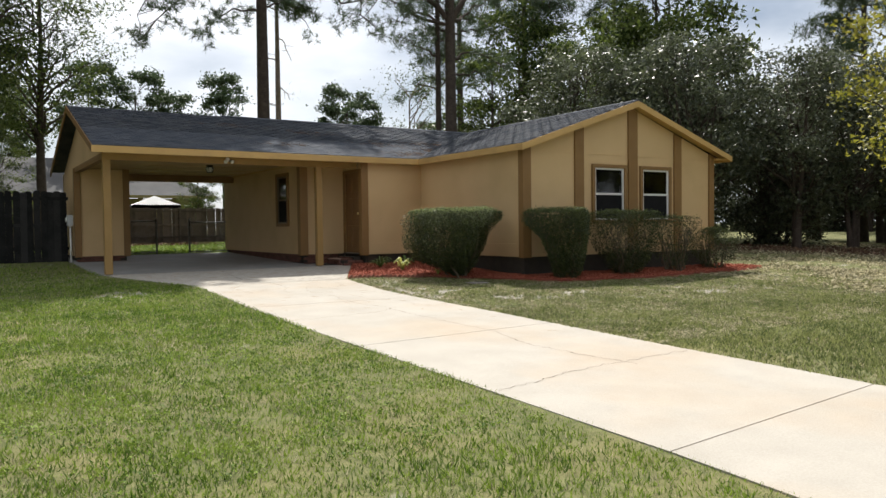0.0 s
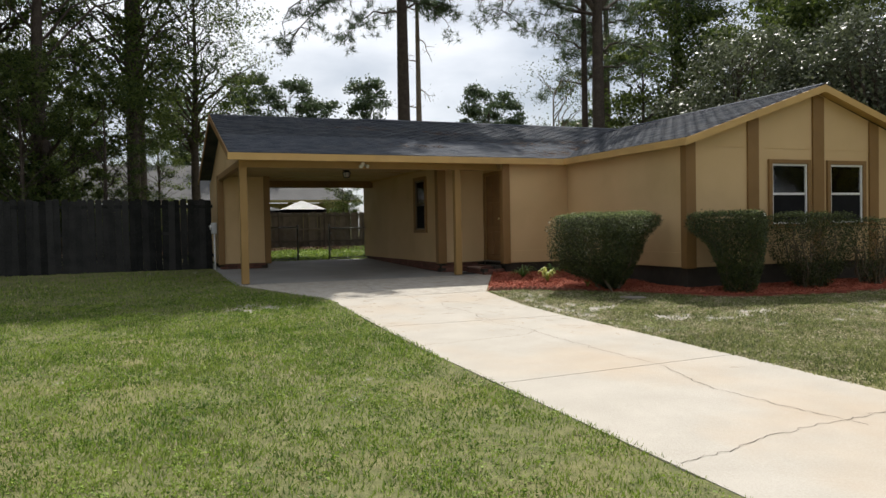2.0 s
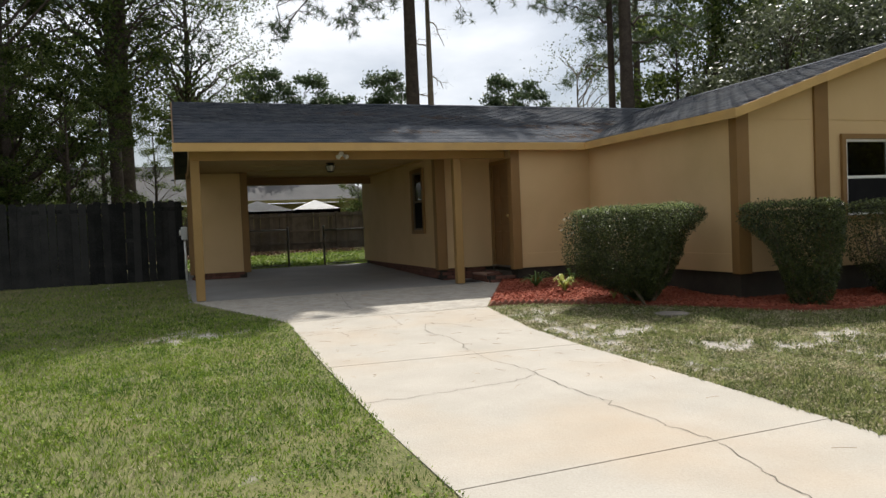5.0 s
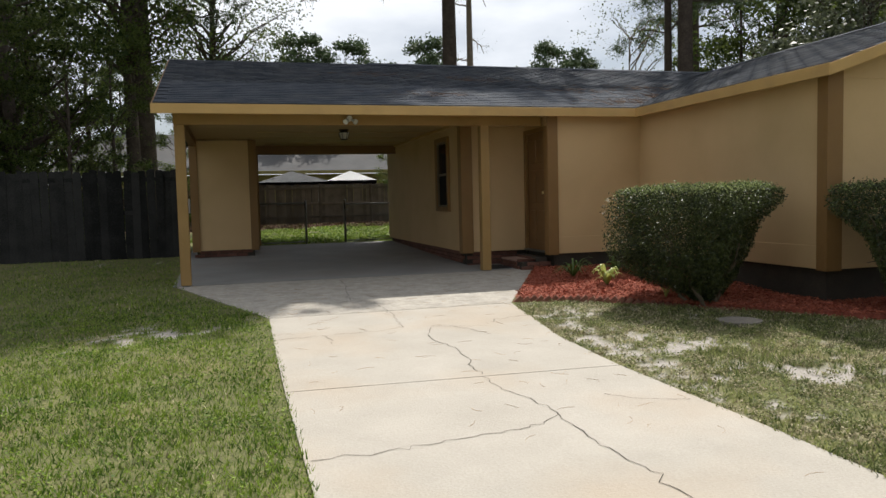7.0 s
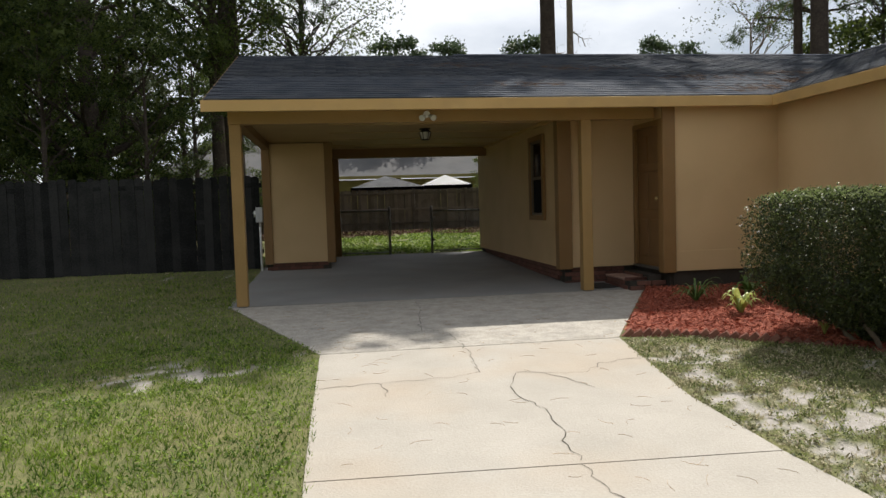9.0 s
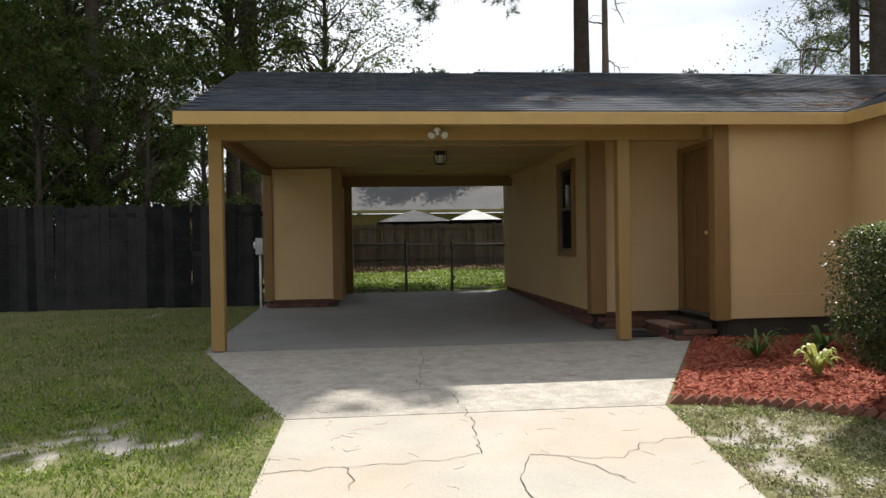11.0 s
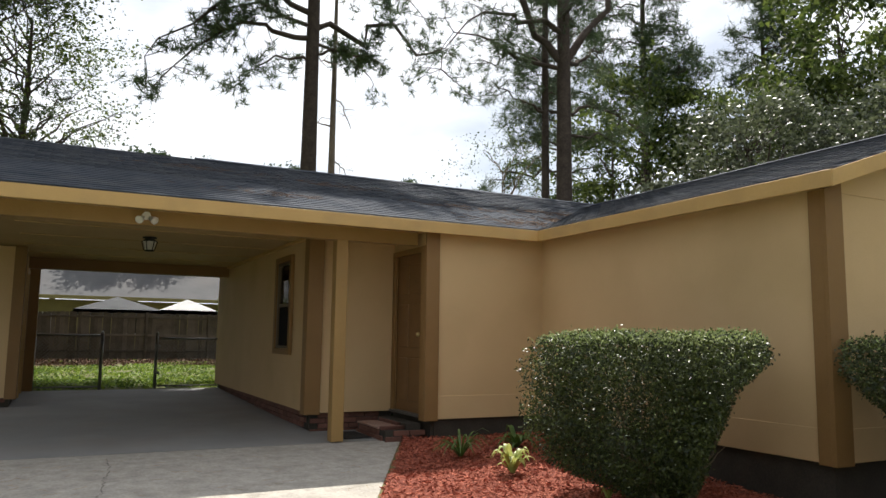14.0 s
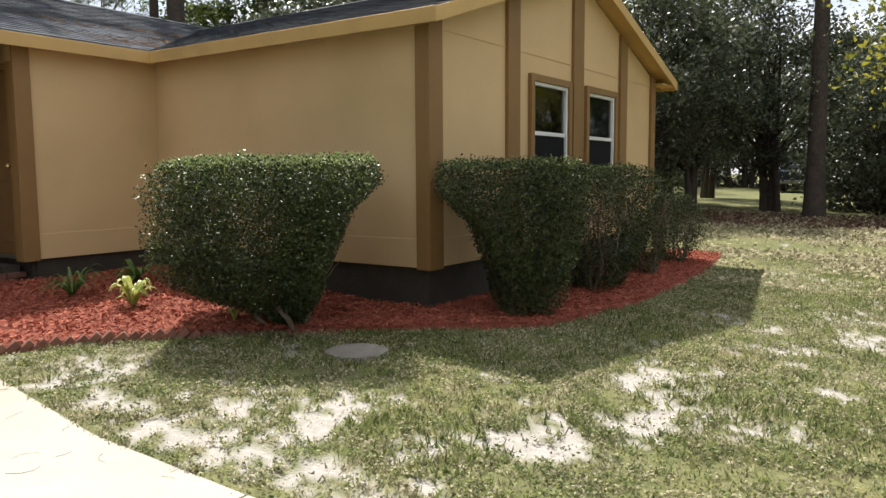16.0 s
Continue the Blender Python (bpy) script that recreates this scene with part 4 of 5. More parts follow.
def stand(t, x, y, turn=0.0):
    t.location = (x, y, float(ground_z(x, y)) - 0.03)
    t.rotation_euler = (0, 0, radians(turn))
    return t


PINE_LABEL = "tall longleaf pine with a bare trunk behind the house"
# the pines behind the house
pa = pine("pine_tree", 3, 25.4, 0.28, [(18.5, 340, 5.5, 0.4), (20, 0, 6, 0.4), (21.5, 20, 5.5, 0.4), (19.5, 320, 5.5, 0.4), (22.5, 345, 5.5, 0.2), (24, 10, 5, 0.2), (18, 200, 6, 0.5), (20, 222, 6, 0.5), (22, 190, 6.5, 0.5), (19, 242, 5.5, 0.5), (17.5, 214, 6.5, 0.8), (21, 206, 6.8, 0.6), (11.2, 182, 5.0, 3.0), (10.4, 178, 4.6, 2.6), (9.6, 160, 2.2, 0.8), (10.9, 170, 3.4, 0.7), (10.7, 2, 5.6, 1.5), (10.2, 20, 2.6, 0.9), (9.9, -15, 2.2, 0.4), (12.0, 185, 4.4, 1.0), (12.2, 5, 4.0, 0.3), (13.6, 195, 3.6, 0.4)], 15.5, 5.2, 300, per=18, label=PINE_LABEL, width=0.028, length=0.28, side=(197, 0.72))
stand(pa, 11.15, 30)
pb = pine("pine_tree", 5, 16, 0.16, [(9.2, 20, 0.8, 0.9), (8.2, 170, 0.9, -0.1), (7.0, 10, 0.6, 0.5), (10.4, 190, 1.0, 0.1), (6.2, 185, 0.5, 0.0), (11.3, 60, 1.1, 0.2)], 20, 0.1, 0, tufts=0, per=1, label="pale dead pine trunk with broken branch stubs", bark=M_DEADBARK)
stand(pb, 12.55, 32)
pc = pine("pine_tree", 7, 23, 0.24, [(8.6, 150, 3.4, -1.2), (7.4, 0, 2.4, 0.3), (8.8, 30, 3.6, -1.5), (9.6, 190, 4.2, 1.6), (6.6, 10, 2.0, -0.3), (9.9, 250, 2.5, 0.2), (11.5, 20, 3.2, 0.3), (12.5, 60, 3.0, 0.2), (13.5, 350, 3.0, 0.0), (15, 40, 3.0, 0.2), (16.5, 10, 2.6, 0.2), (18, 70, 2.6, 0.0), (19.5, 30, 2.2, 0.0), (11.0, 170, 2.4, 0.9)], 14, 0.1, 0, label=PINE_LABEL)
rg = np.random.default_rng(12)
for tip, r0 in (((-3.4, 0.4, 12.6), 0.12), ((2.6, -0.3, 12.4), 0.13)):
    (v, f), path_pts = limb(rg, (0, 0, 8.7), tip, r0, 0.05, 0.02, 9)
    cloud("limb", v, f, M_BARK, pc, smooth=True)
stand(pc, 16.75, 24.4)
pd = pine("pine_tree", 8, 21, 0.13, [(7.6, 170, 1.6, -0.5), (9.0, 185, 2.0, 0.5), (8.2, 20, 1.0, 0.2)], 15, 0.1, 0, label=PINE_LABEL)
stand(pd, 16.75, 25.3)
far_pine = pine("pine_tree", 9, 22, 0.24, [], 9.0, 3.4, 46, tufts=22, per=10, width=0.014, length=0.42, label="tall dark pine with a full crown")
stand(far_pine, 27.5, 33)
oak = pine("pine_tree", 14, 29, 0.34, [(7.0, 5, 2.6, -0.3), (8.2, 15, 3.2, 0.1), (9.6, -10, 3.0, -0.6), (10.6, 175, 3.2, -1.2), (11.2, 20, 3.6, -1.4), (8.8, 190, 2.2, 0.2), (12, 90, 3, -0.5)], 16.5, 5.5, 120, per=16, width=0.026, side=(-40, 0.5), label="stout forked pine behind the board fence")
stand(oak, 1.0, 31.4)
for x, y, a, s in ((30.5, 29, 40, 0.8), (26.5, 38, 200, 1.0), (28.8, 11.3, 90, 1.0), (33, 17, 190, 0.75), (-9, 33, 60, 1.0), (-16, 26, 150, 1.05), (-21, 30, 330, 0.9)):
    copy_thing(far_pine, at(x, y, a, s))

# distant crowns along the skyline behind the backyard
sky_tree = broadleaf("distant_tree", 21, 11.6, 5.4, 2.2, 52, 200, 0.19, M_NEEDLE, 0.2, 0.5, label="distant rounded pine crown on the skyline")
stand(sky_tree, 4.0, 62)
for x, y, a, s in ((8.8, 60, 50, 1.1), (12.1, 60, 120, 1.08), (14.8, 61, 200, 0.98), (18.8, 61, 20, 1.12), (29.2, 60, 290, 1.12), (31.6, 62, 80, 1.05), (-3, 60, 100, 0.9), (42, 66, 210, 1.0), (50, 60, 10, 1.1), (-10, 64, 250, 1.0), (24, 74, 160, 0.95)):
    copy_thing(sky_tree, at(x, y, a, s))

# leafy woods on the fence side
wood_a = broadleaf("broadleaf_tree", 31, 15.5, 1.3, 3.9, 110, 200, 0.125, M_LEAF, 0.2, 0.5, label="leafy green woodland tree behind the fence")
stand(wood_a, -1.5, 25.4)
wood_b = broadleaf("broadleaf_tree", 32, 13.5, 5.0, 3.4, 100, 140, 0.105, M_LEAF, 0.2, 0.8, label="thin-leaved tree with open branches behind the fence")
stand(wood_b, 0.9, 28.8, 60)
for src, x, y, a, s in ((wood_a, -5.4, 24.6, 70, 1.0), (wood_a, -9.0, 26.5, 150, 1.1), (wood_a, -12.8, 24.0, 220, 1.0), (wood_b, -3.6, 29, 10, 1.05), (wood_a, -7.2, 30, 290, 1.1), (wood_b, -17, 22, 130, 1.1), (wood_a, -15, 29, 20, 1.15), (wood_b, -11, 33, 200, 1.2), (wood_a, -20, 25, 330, 1.1), (wood_b, 3.2, 33, 250, 0.9), (wood_a, -24, 18, 100, 1.1), (wood_b, -7.5, 23.2, 80, 0.8), (wood_a, 0.8, 25.8, 75, 0.36), (wood_a, -6.2, 34, 15, 0.75), (wood_a, -2.5, 32, 190, 0.66), (wood_a, -10.5, 29.5, 75, 0.66), (wood_a, 1.9, 36.5, 10, 0.4), (wood_a, 0.2, 23.2, 260, 0.33), (wood_a, -1.7, 22.9, 40, 0.36), (wood_a, -3.6, 23.1, 110, 0.34), (wood_a, -5.6, 22.8, 300, 0.36), (wood_a, -1.6, 37, 140, 0.6), (wood_a, -8.2, 23, 10, 0.38)):
    copy_thing(src, at(x, y, a, s))

# the dense evergreens and mixed woods on the open side
ever = broadleaf("evergreen_tree", 41, 7.2, 1.6, 2.7, 120, 125, 0.115, M_LEAFDARK, 0.13, 0.58, stems=4, label="dense dark glossy evergreen tree at the lawn's edge")
stand(ever, 22.5, 17.5)
for x, y, a, s in ((25.3, 15.2, 60, 0.92), (20.6, 21.5, 130, 1.0), (27.8, 14.6, 200, 0.95), (30.4, 13.0, 260, 1.0), (24.0, 20.0, 320, 1.0), (33.5, 8.4, 20, 0.9), (28.5, 18.5, 100, 0.9), (36.0, 8.0, 40, 0.95), (32.5, 16.0, 10, 0.95), (38.5, 16.8, 80, 1.0), (39.5, 5.0, 220, 1.0), (34, 20, 300, 0.95), (45, 6.5, 70, 1.1), (48, 5, 150, 1.2), (46, 24, 210, 1.2), (53, 27, 30, 1.3), (-4.5, 35, 80, 1.15), (-9.5, 37.5, 170, 1.3), (-14.5, 36, 250, 1.25), (-20, 35, 310, 1.3), (-26, 31, 40, 1.35), (-29, 23, 120, 1.3)):
    copy_thing(ever, at(x, y, a, s))
mid = broadleaf("broadleaf_tree", 43, 11.4, 2.4, 3.0, 85, 140, 0.17, M_LEAF, 0.18, 0.62, label="tall leafy green tree behind the house")
stand(mid, 24.5, 29.5, 80)
for x, y, a, s in ((27.4, 23.2, 30, 1.2), (31.0, 25.5, 110, 1.25), (21.5, 28.0, 0, 0.78), (28, 31, 160, 1.0), (25.5, 22.6, 240, 0.8), (28, 25.5, 20, 0.9), (23.4, 24.2, 120, 0.75), (13.2, 48, 70, 0.42), (17.5, 52, 190, 0.55)):
    copy_thing(mid, at(x, y, a, s))
sparse = broadleaf("broadleaf_tree", 45, 7.6, 2.6, 2.0, 60, 32, 0.075, M_LEAF, 0.07, 0.7, label="sparse young tree with few pale leaves", bark=M_STEM)
stand(sparse, 17.3, 28.5)
maple = broadleaf("maple_tree", 46, 6.2, 2.5, 2.3, 46, 150, 0.1, M_LEAFYEL, 0.1, 0.55, label="yellow-green maple in sun beside the lawn")
stand(maple, 18.7, 7.6)

# low evergreens with leaves to the ground at the lawn's far corner
for x, y, a, s in ((32.2, 9.6, 15, 1.0), (31.0, 7.4, 130, 1.05), (35.5, 10.4, 250, 1.2), (38.0, 8.6, 20, 1.5), (36.5, 5.6, 170, 1.3), (27.5, 17.5, 300, 0.9)):
    copy_thing(ever, Matrix.Translation((0, 0, -2.3 * s)) @ at(x, y, a, s))
# the far wood edge, its leaves down to the ground
for k in range(15):
    a = radians(2 + 3.6 * k + 1.2 * math.sin(2.3 * k))
    r = 66 + 5 * math.sin(1.7 * k)
    copy_thing(ever, Matrix.Translation((0, 0, -6.4)) @ at(r * math.cos(a), 6 + r * math.sin(a), 63 * k, 2.3 + 0.3 * math.sin(3.1 * k)))
# woods across the street, which close the place and show in the panes
for k, (x, y) in enumerate(((-22, -20), (-4, -22), (10, -23), (24, -23), (37, -18), (-29, 0), (31, -3), (35, 1), (37, -7), (42, 1), (40, -12), (33, -13), (45, 6))):
    copy_thing(mid if k % 2 else ever, at(x, y, 47 * k, 1.15 if k % 2 else 1.6))

# ---- shrubs ----
def shrub(name, seed, x, y, turn, height, shape, n, label, tip=0.1, gaps=0.35, stems=7, size=0.028, bare_at=None):
    """A clipped shrub on crooked stems. shape: rows of (share of height, reach to -x, reach to +x, half depth)."""
    rng = np.random.default_rng(seed)
    g = float(ground_z(x, y)) - 0.01
    t = thing(name, (x, y, g), label, "shrub", "clipped shrubs by the house")
    hs, left, right, deep = np.array(shape, float).T
    p = rng.uniform(-1, 1, (n * 4, 3))
    rad = (np.abs(p) ** 9).sum(1) ** (1 / 9)
    p = p[(rad < 1) & (rad > rng.uniform(0.2, 0.98, len(p)))]
    h = (p[:, 2] + 1) / 2
    lx = p[:, 0] * np.where(p[:, 0] < 0, np.interp(h, hs, left), np.interp(h, hs, right))
    ly = p[:, 1] * np.interp(h, hs, deep)
    lz = h * height
    wave = lattice(lx * 1.0 + ly * 0.7, lz + 3.1 * ly, 5.5, seed) + 0.7 * lattice(lx + 0.6 * ly, lz - 2.0 * ly, 12, seed + 1) + 0.4 * lattice(lx, lz + ly, 25, seed + 2)
    swell = 1 + 0.11 * (wave - 1.05) * (1 - 0.55 * (h > 0.93))
    lx, ly = lx * swell, ly * swell
    keep = rng.random(len(p)) > gaps * (wave < 0.95) * (h < 0.92) * 2.2
    keep &= rng.random(len(p)) < 0.25 + np.clip(h - 0.06, 0, 1) * 3.5
    if bare_at:
        bx, bz, br = bare_at
        keep &= rng.random(len(p)) > 0.95 * np.exp(-(((lx - bx) / br) ** 2 + ((lz - bz) / br) ** 2)) * (ly < 0.3)
    p, h, lx, ly, lz = (q[keep][:n] for q in (p, h, lx, ly, lz))
    c, s = math.cos(radians(turn)), math.sin(radians(turn))
    place = lambda u, v, w: np.column_stack([x + c * u - s * v, y + s * u + c * v, g + w])
    top = h > 0.94
    lz = lz + top * (np.abs(rng.normal(size=len(h))) * 0.02 + 0.09 * np.maximum(0, lattice(lx, ly, 4.5, seed + 3) - 0.45))
    pts = place(lx, ly, lz) + rng.normal(size=(len(h), 3)) * 0.012
    v, f = leaves(rng, pts, size, 0.6)
    cloud("foliage", v, f, M_BUSH, t)
    # paler leaves, most of them on top, paint the sunlit crown and glints
    tips = pts[rng.random(len(pts)) < tip * (0.12 + 0.4 * (h > 0.8) + 3.6 * (h > 0.95))] + np.array([0, 0, 0.015])
    v, f = leaves(rng, tips, size * 1.05, 0.5)
    cloud("young_growth", v, f, M_BUSHSUN, t, "pale green leaves coloured as the sunlit shrub top", "stuff")
    wood = []
    for k in range(stems):
        a, hk = rng.uniform(0, 2 * math.pi), rng.uniform(0.5, 0.86)
        u = np.interp(hk, hs, left if math.cos(a) < 0 else right) * math.cos(a) * rng.uniform(0.5, 0.95)
        w = np.interp(hk, hs, deep) * math.sin(a) * rng.uniform(0.5, 0.95)
        e = place(np.array([u]), np.array([w]), np.array([hk * height]))[0]
        b = np.array([x + 0.12 * math.cos(a), y + 0.12 * math.sin(a), g - 0.05])
        q, _ = limb(rng, b, e, 0.026, 0.008, -0.03)
        wood.append(q)
        for _ in range(4):
            m = b + (e - b) * rng.uniform(0.45, 0.95)
            wood.append(limb(rng, m, m + rng.normal(size=3) * np.array([0.1, 0.1, 0.08]) + np.array([0, 0, 0.05]), 0.009, 0.003, 0.02)[0])
    if bare_at:
        for k in range(40):
            m = place(np.array([bare_at[0] + rng.normal() * 0.15]), np.array([-rng.uniform(0.1, 0.45)]), np.array([bare_at[1] + rng.normal() * 0.16]))[0]
            wood.append(limb(rng, m, m + np.array([rng.normal() * 0.2, rng.normal() * 0.1, rng.uniform(0.05, 0.3)]), 0.006, 0.002, 0.05, 5)[0])
    v, f = joined(wood)
    cloud("branchwork", v, f, M_STEM, t, "crooked grey-brown stems", smooth=True)
    return t


shrub("clipped_shrub", 51, 8.93, 12.42, -52, 1.38, ((0, 0.07, 0.08, 0.08), (0.1, 0.16, 0.16, 0.18), (0.2, 0.5, 0.25, 0.4), (0.34, 0.9, 0.3, 0.66), (0.5, 0.98, 0.4, 0.76), (0.72, 1.0, 0.52, 0.78), (0.86, 0.99, 0.72, 0.78), (1, 0.97, 0.84, 0.78)), 110000, "clipped flat-topped evergreen shrub standing in red mulch", 0.16, 0.33, 8, 0.0245)
shrub("clipped_hedge", 52, 10.6, 11.12, -45, 1.42, ((0, 0.2, 0.24, 0.22), (0.15, 0.24, 0.34, 0.32), (0.4, 0.32, 0.42, 0.42), (0.62, 0.46, 0.46, 0.5), (0.8, 0.76, 0.48, 0.56), (1, 0.88, 0.5, 0.6)), 42000, "clipped evergreen hedge bush under the gable wall", 0.06, 0.3, 9)
shrub("clipped_hedge", 53, 12.35, 11.15, 0, 1.38, ((0, 0.2, 0.2, 0.2), (0.25, 0.35, 0.4, 0.36), (0.5, 0.6, 0.6, 0.48), (0.8, 0.8, 0.72, 0.52), (1, 0.85, 0.75, 0.52)), 24000, "clipped evergreen hedge bush with bare twigs in front", 0.06, 0.5, 12, bare_at=(-0.45, 0.8, 0.34))
shrub("clipped_hedge", 54, 13.95, 11.2, 0, 1.26, ((0, 0.15, 0.15, 0.15), (0.4, 0.4, 0.4, 0.35), (1, 0.58, 0.55, 0.46)), 7500, "thinned hedge bush with bare twigs below the window", 0.06, 0.55, 16)
shrub("small_shrub", 55, 15.4, 11.25, 0, 0.98, ((0, 0.15, 0.15, 0.15), (0.3, 0.4, 0.42, 0.35), (0.7, 0.5, 0.5, 0.42), (1, 0.25, 0.3, 0.22)), 9000, "small dark shrub at the corner of the house", 0.04, 0.45)

# ---- mulch bed ----
bed = thing("mulch_bed", (9.2, 13.5, -0.1), "bed of red wood mulch round the shrubs", "mulch bed", kind="stuff")
bx, by = np.meshgrid(np.arange(6.7, 17.2, 0.09), np.arange(10.3, 16.1, 0.09))
bi = inside(BED, bx, by)
bz = ground_z(bx, by) + np.where(bi, 0.03 + 0.03 * lattice(bx, by, 3, 8), -0.04)
nbx, nby = bx.shape[1], bx.shape[0]
ii = np.arange(nbx * nby).reshape(nby, nbx)
cell = bi[:-1, :-1] | bi[1:, :-1] | bi[:-1, 1:] | bi[1:, 1:]
bf = np.stack([ii[:-1, :-1], ii[:-1, 1:], ii[1:, 1:], ii[1:, :-1]], -1)[cell]
cloud("mulch_layer", np.stack([bx, by, bz], -1).reshape(-1, 3), bf, M_MULCHBED, bed, smooth=True)
rng = np.random.default_rng(61)
p = np.column_stack([rng.uniform(6.8, 17, 160000), rng.uniform(10.4, 16, 160000)])
p = p[inside(BED, p[:, 0], p[:, 1])]
p = p[: 80000]
z = ground_z(p[:, 0], p[:, 1]) + 0.045 + 0.03 * lattice(p[:, 0], p[:, 1], 3, 8) + rng.uniform(-0.01, 0.012, len(p))
v, f = leaves(rng, np.column_stack([p, z]), 0.055, 0.22, 0.7)
cloud("mulch_chips", v, f, M_MULCH, bed, kind="stuff")

# saw-tooth brick edging
edging = thing("brick_edging", (7.6, 13, -0.1), "saw-tooth edging of tilted red bricks", "edging")
bm = boxes((-0.075, 0.075, -0.026, 0.026, -0.026, 0.026), bevel=0.004)
brick_edge = bpy.data.meshes.new("brick")
bm.to_mesh(brick_edge)
bm.free()
brick_edge.materials.append(M_EDGE)
line = [np.array(q) for q in ((6.88, 13.36), (7.3, 13.24), (7.7, 13.04), (8.2, 12.68), (8.75, 12.28), (9.3, 11.7), (9.7, 11.3))]
er = random.Random(8)
for a, b in zip(line, line[1:]):
    d = b - a
    n = max(2, round(np.linalg.norm(d) / 0.085))
    for k in range(n):
        q = a + d * (k + 0.5) / n
        ob = new("brick", brick_edge)
        attach(ob, edging)
        ob.matrix_basis = pose(q[0], q[1], float(ground_z(*q)) + 0.022 - 0.05 * min(1, max(0, (q[0] - 8.1) / 0.5)) + er.uniform(-0.008, 0.008), 0, 0, math.degrees(math.atan2(d[1], d[0]))) @ pose(0, 0, 0, er.uniform(-4, 4), -38 + er.uniform(-5, 5), er.uniform(-5, 5))

stone = thing("stepping_stone", (8.66, 11.45, -0.18), "round grey stepping stone sunk in the grass", "stone")
bm = bmesh.new()
bmesh.ops.create_cone(bm, cap_ends=True, segments=32, radius1=0.245, radius2=0.23, depth=0.07, matrix=pose(8.66, 11.45, float(ground_z(8.66, 11.45)) - 0.012))
for vtx in bm.verts:
    vtx.co.x += 0.012 * math.sin(vtx.co.y * 40)
    vtx.co.y += 0.012 * math.sin(vtx.co.x * 37)
part("disc", bm, M_ROUND, stone)


# ---- small plants ----
def strap_plant(name, seed, x, y, n, length, width, mat, label, upright=0.6):
    rng = np.random.default_rng(seed)
    g = float(ground_z(x, y)) + 0.05
    t = thing(name, (x, y, g - 0.01), label, "plant")
    for k in range(n):
        a = k * 2.399 + rng.uniform(-0.3, 0.3)
        ln = length * rng.uniform(0.7, 1.15)
        rise = upright * rng.uniform(0.6, 1.25)
        s = np.linspace(0, 1, 7)
        r = ln * s * (1 - 0.25 * rise)
        h = ln * (rise * np.sin(s * 2.0) * 0.95 - 0.25 * s ** 3)
        w = width * np.sin(np.pi * (0.06 + 0.94 * s)) ** 0.7
        w[-1] = 0.001
        ca, sa = math.cos(a), math.sin(a)
        m = np.column_stack([x + r * ca, y + r * sa, g + h])
        o = np.column_stack([-sa * w, ca * w, 0.25 * w])
        o2 = np.column_stack([sa * w, -ca * w, 0.25 * w])
        v = np.concatenate([m + o, m, m + o2])
        f = [(i, i + 1, 7 + i + 1, 7 + i) for i in range(6)] + [(7 + i, 7 + i + 1, 14 + i + 1, 14 + i) for i in range(6)]
        cloud("leaf", v, f, mat, t, smooth=True)
    return t


strap_plant("hosta", 71, 8.42, 13.85, 20, 0.25, 0.03, M_HOSTA, "yellow-green variegated hosta in the mulch", 1.05)
strap_plant("daylily", 72, 8.35, 14.72, 34, 0.38, 0.011, M_FERN, "green grassy daylily clump in the mulch", 0.7)
strap_plant("hosta", 73, 9.2, 15.0, 16, 0.3, 0.032, M_FERN, "small dark green leafy plant by the wall", 0.7)
strap_plant("daylily", 74, 9.55, 13.9, 30, 0.34, 0.011, M_FERN, "green grassy daylily clump behind the shrub", 0.7)
strap_plant("weed", 75, 8.62, 12.75, 7, 0.12, 0.018, M_HOSTA, "small yellow-green weed under the shrub", 1.0)

# ---- pine straw on drive and roof ----
rng = np.random.default_rng(81)


def straw(n, where, lift, ln, parent, name, label, r, mat):
    pieces = []
    for k in range(n):
        x, y, z = where(rng)
        a, b = rng.uniform(0, 2 * math.pi), rng.uniform(-1.2, 1.2)
        L = ln * rng.uniform(0.5, 1.3)
        s = np.linspace(0, 1, 4)
        p = np.column_stack([x + L * s * np.cos(a + b * s), y + L * s * np.sin(a + b * s), np.zeros(4)])
        p[:, 2] = [z(px, py) + lift for px, py in p[:, :2]]
        pieces.append(tube(p, [r] * 4, 3))
    v, f = joined(pieces)
    return cloud(name, v, f, mat, parent, label, "stuff")


litter = thing("pine_straw", (5.4, 12, 0), "scattered brown pine needles on the concrete", "pine straw", kind="stuff")


def on_drive(r):
    y = 15.9 - abs(r.normal()) * 3.2
    w = 1.4 + max(0, (y - 13.3)) * 0.45
    return 5.4 + r.uniform(-w, w), y, lambda px, py: float(ground_z(px, py)) + 0.0125


straw(200, on_drive, 0.001, 0.12, litter, "needle_litter", "", 0.0011, M_STRAW)
roof_litter = thing("pine_straw", (8, 17.5, 3.1), "brown pine straw drifts on the roof shingles", "pine straw", kind="stuff")


def on_roof(r):
    cx, cy = [(6.9, 16.5), (8.0, 18.0), (9.6, 17.0), (10.2, 16.2), (6.2, 18.3), (9.9, 16.0), (11.2, 17.4), (10.9, 16.7)][r.integers(8)]
    x, y = cx + r.normal() * 0.45, cy + r.normal() * 0.13
    y = min(max(y, 15.75), 19.0)
    x = min(x, 9.9 + (y - 15.67))
    return x, y, lambda px, py: EAVE + SLOPE * (py - 15.67) + 0.014


straw(560, on_roof, 0.005, 0.14, roof_litter, "needle_litter", "", 0.0022, M_RUST)

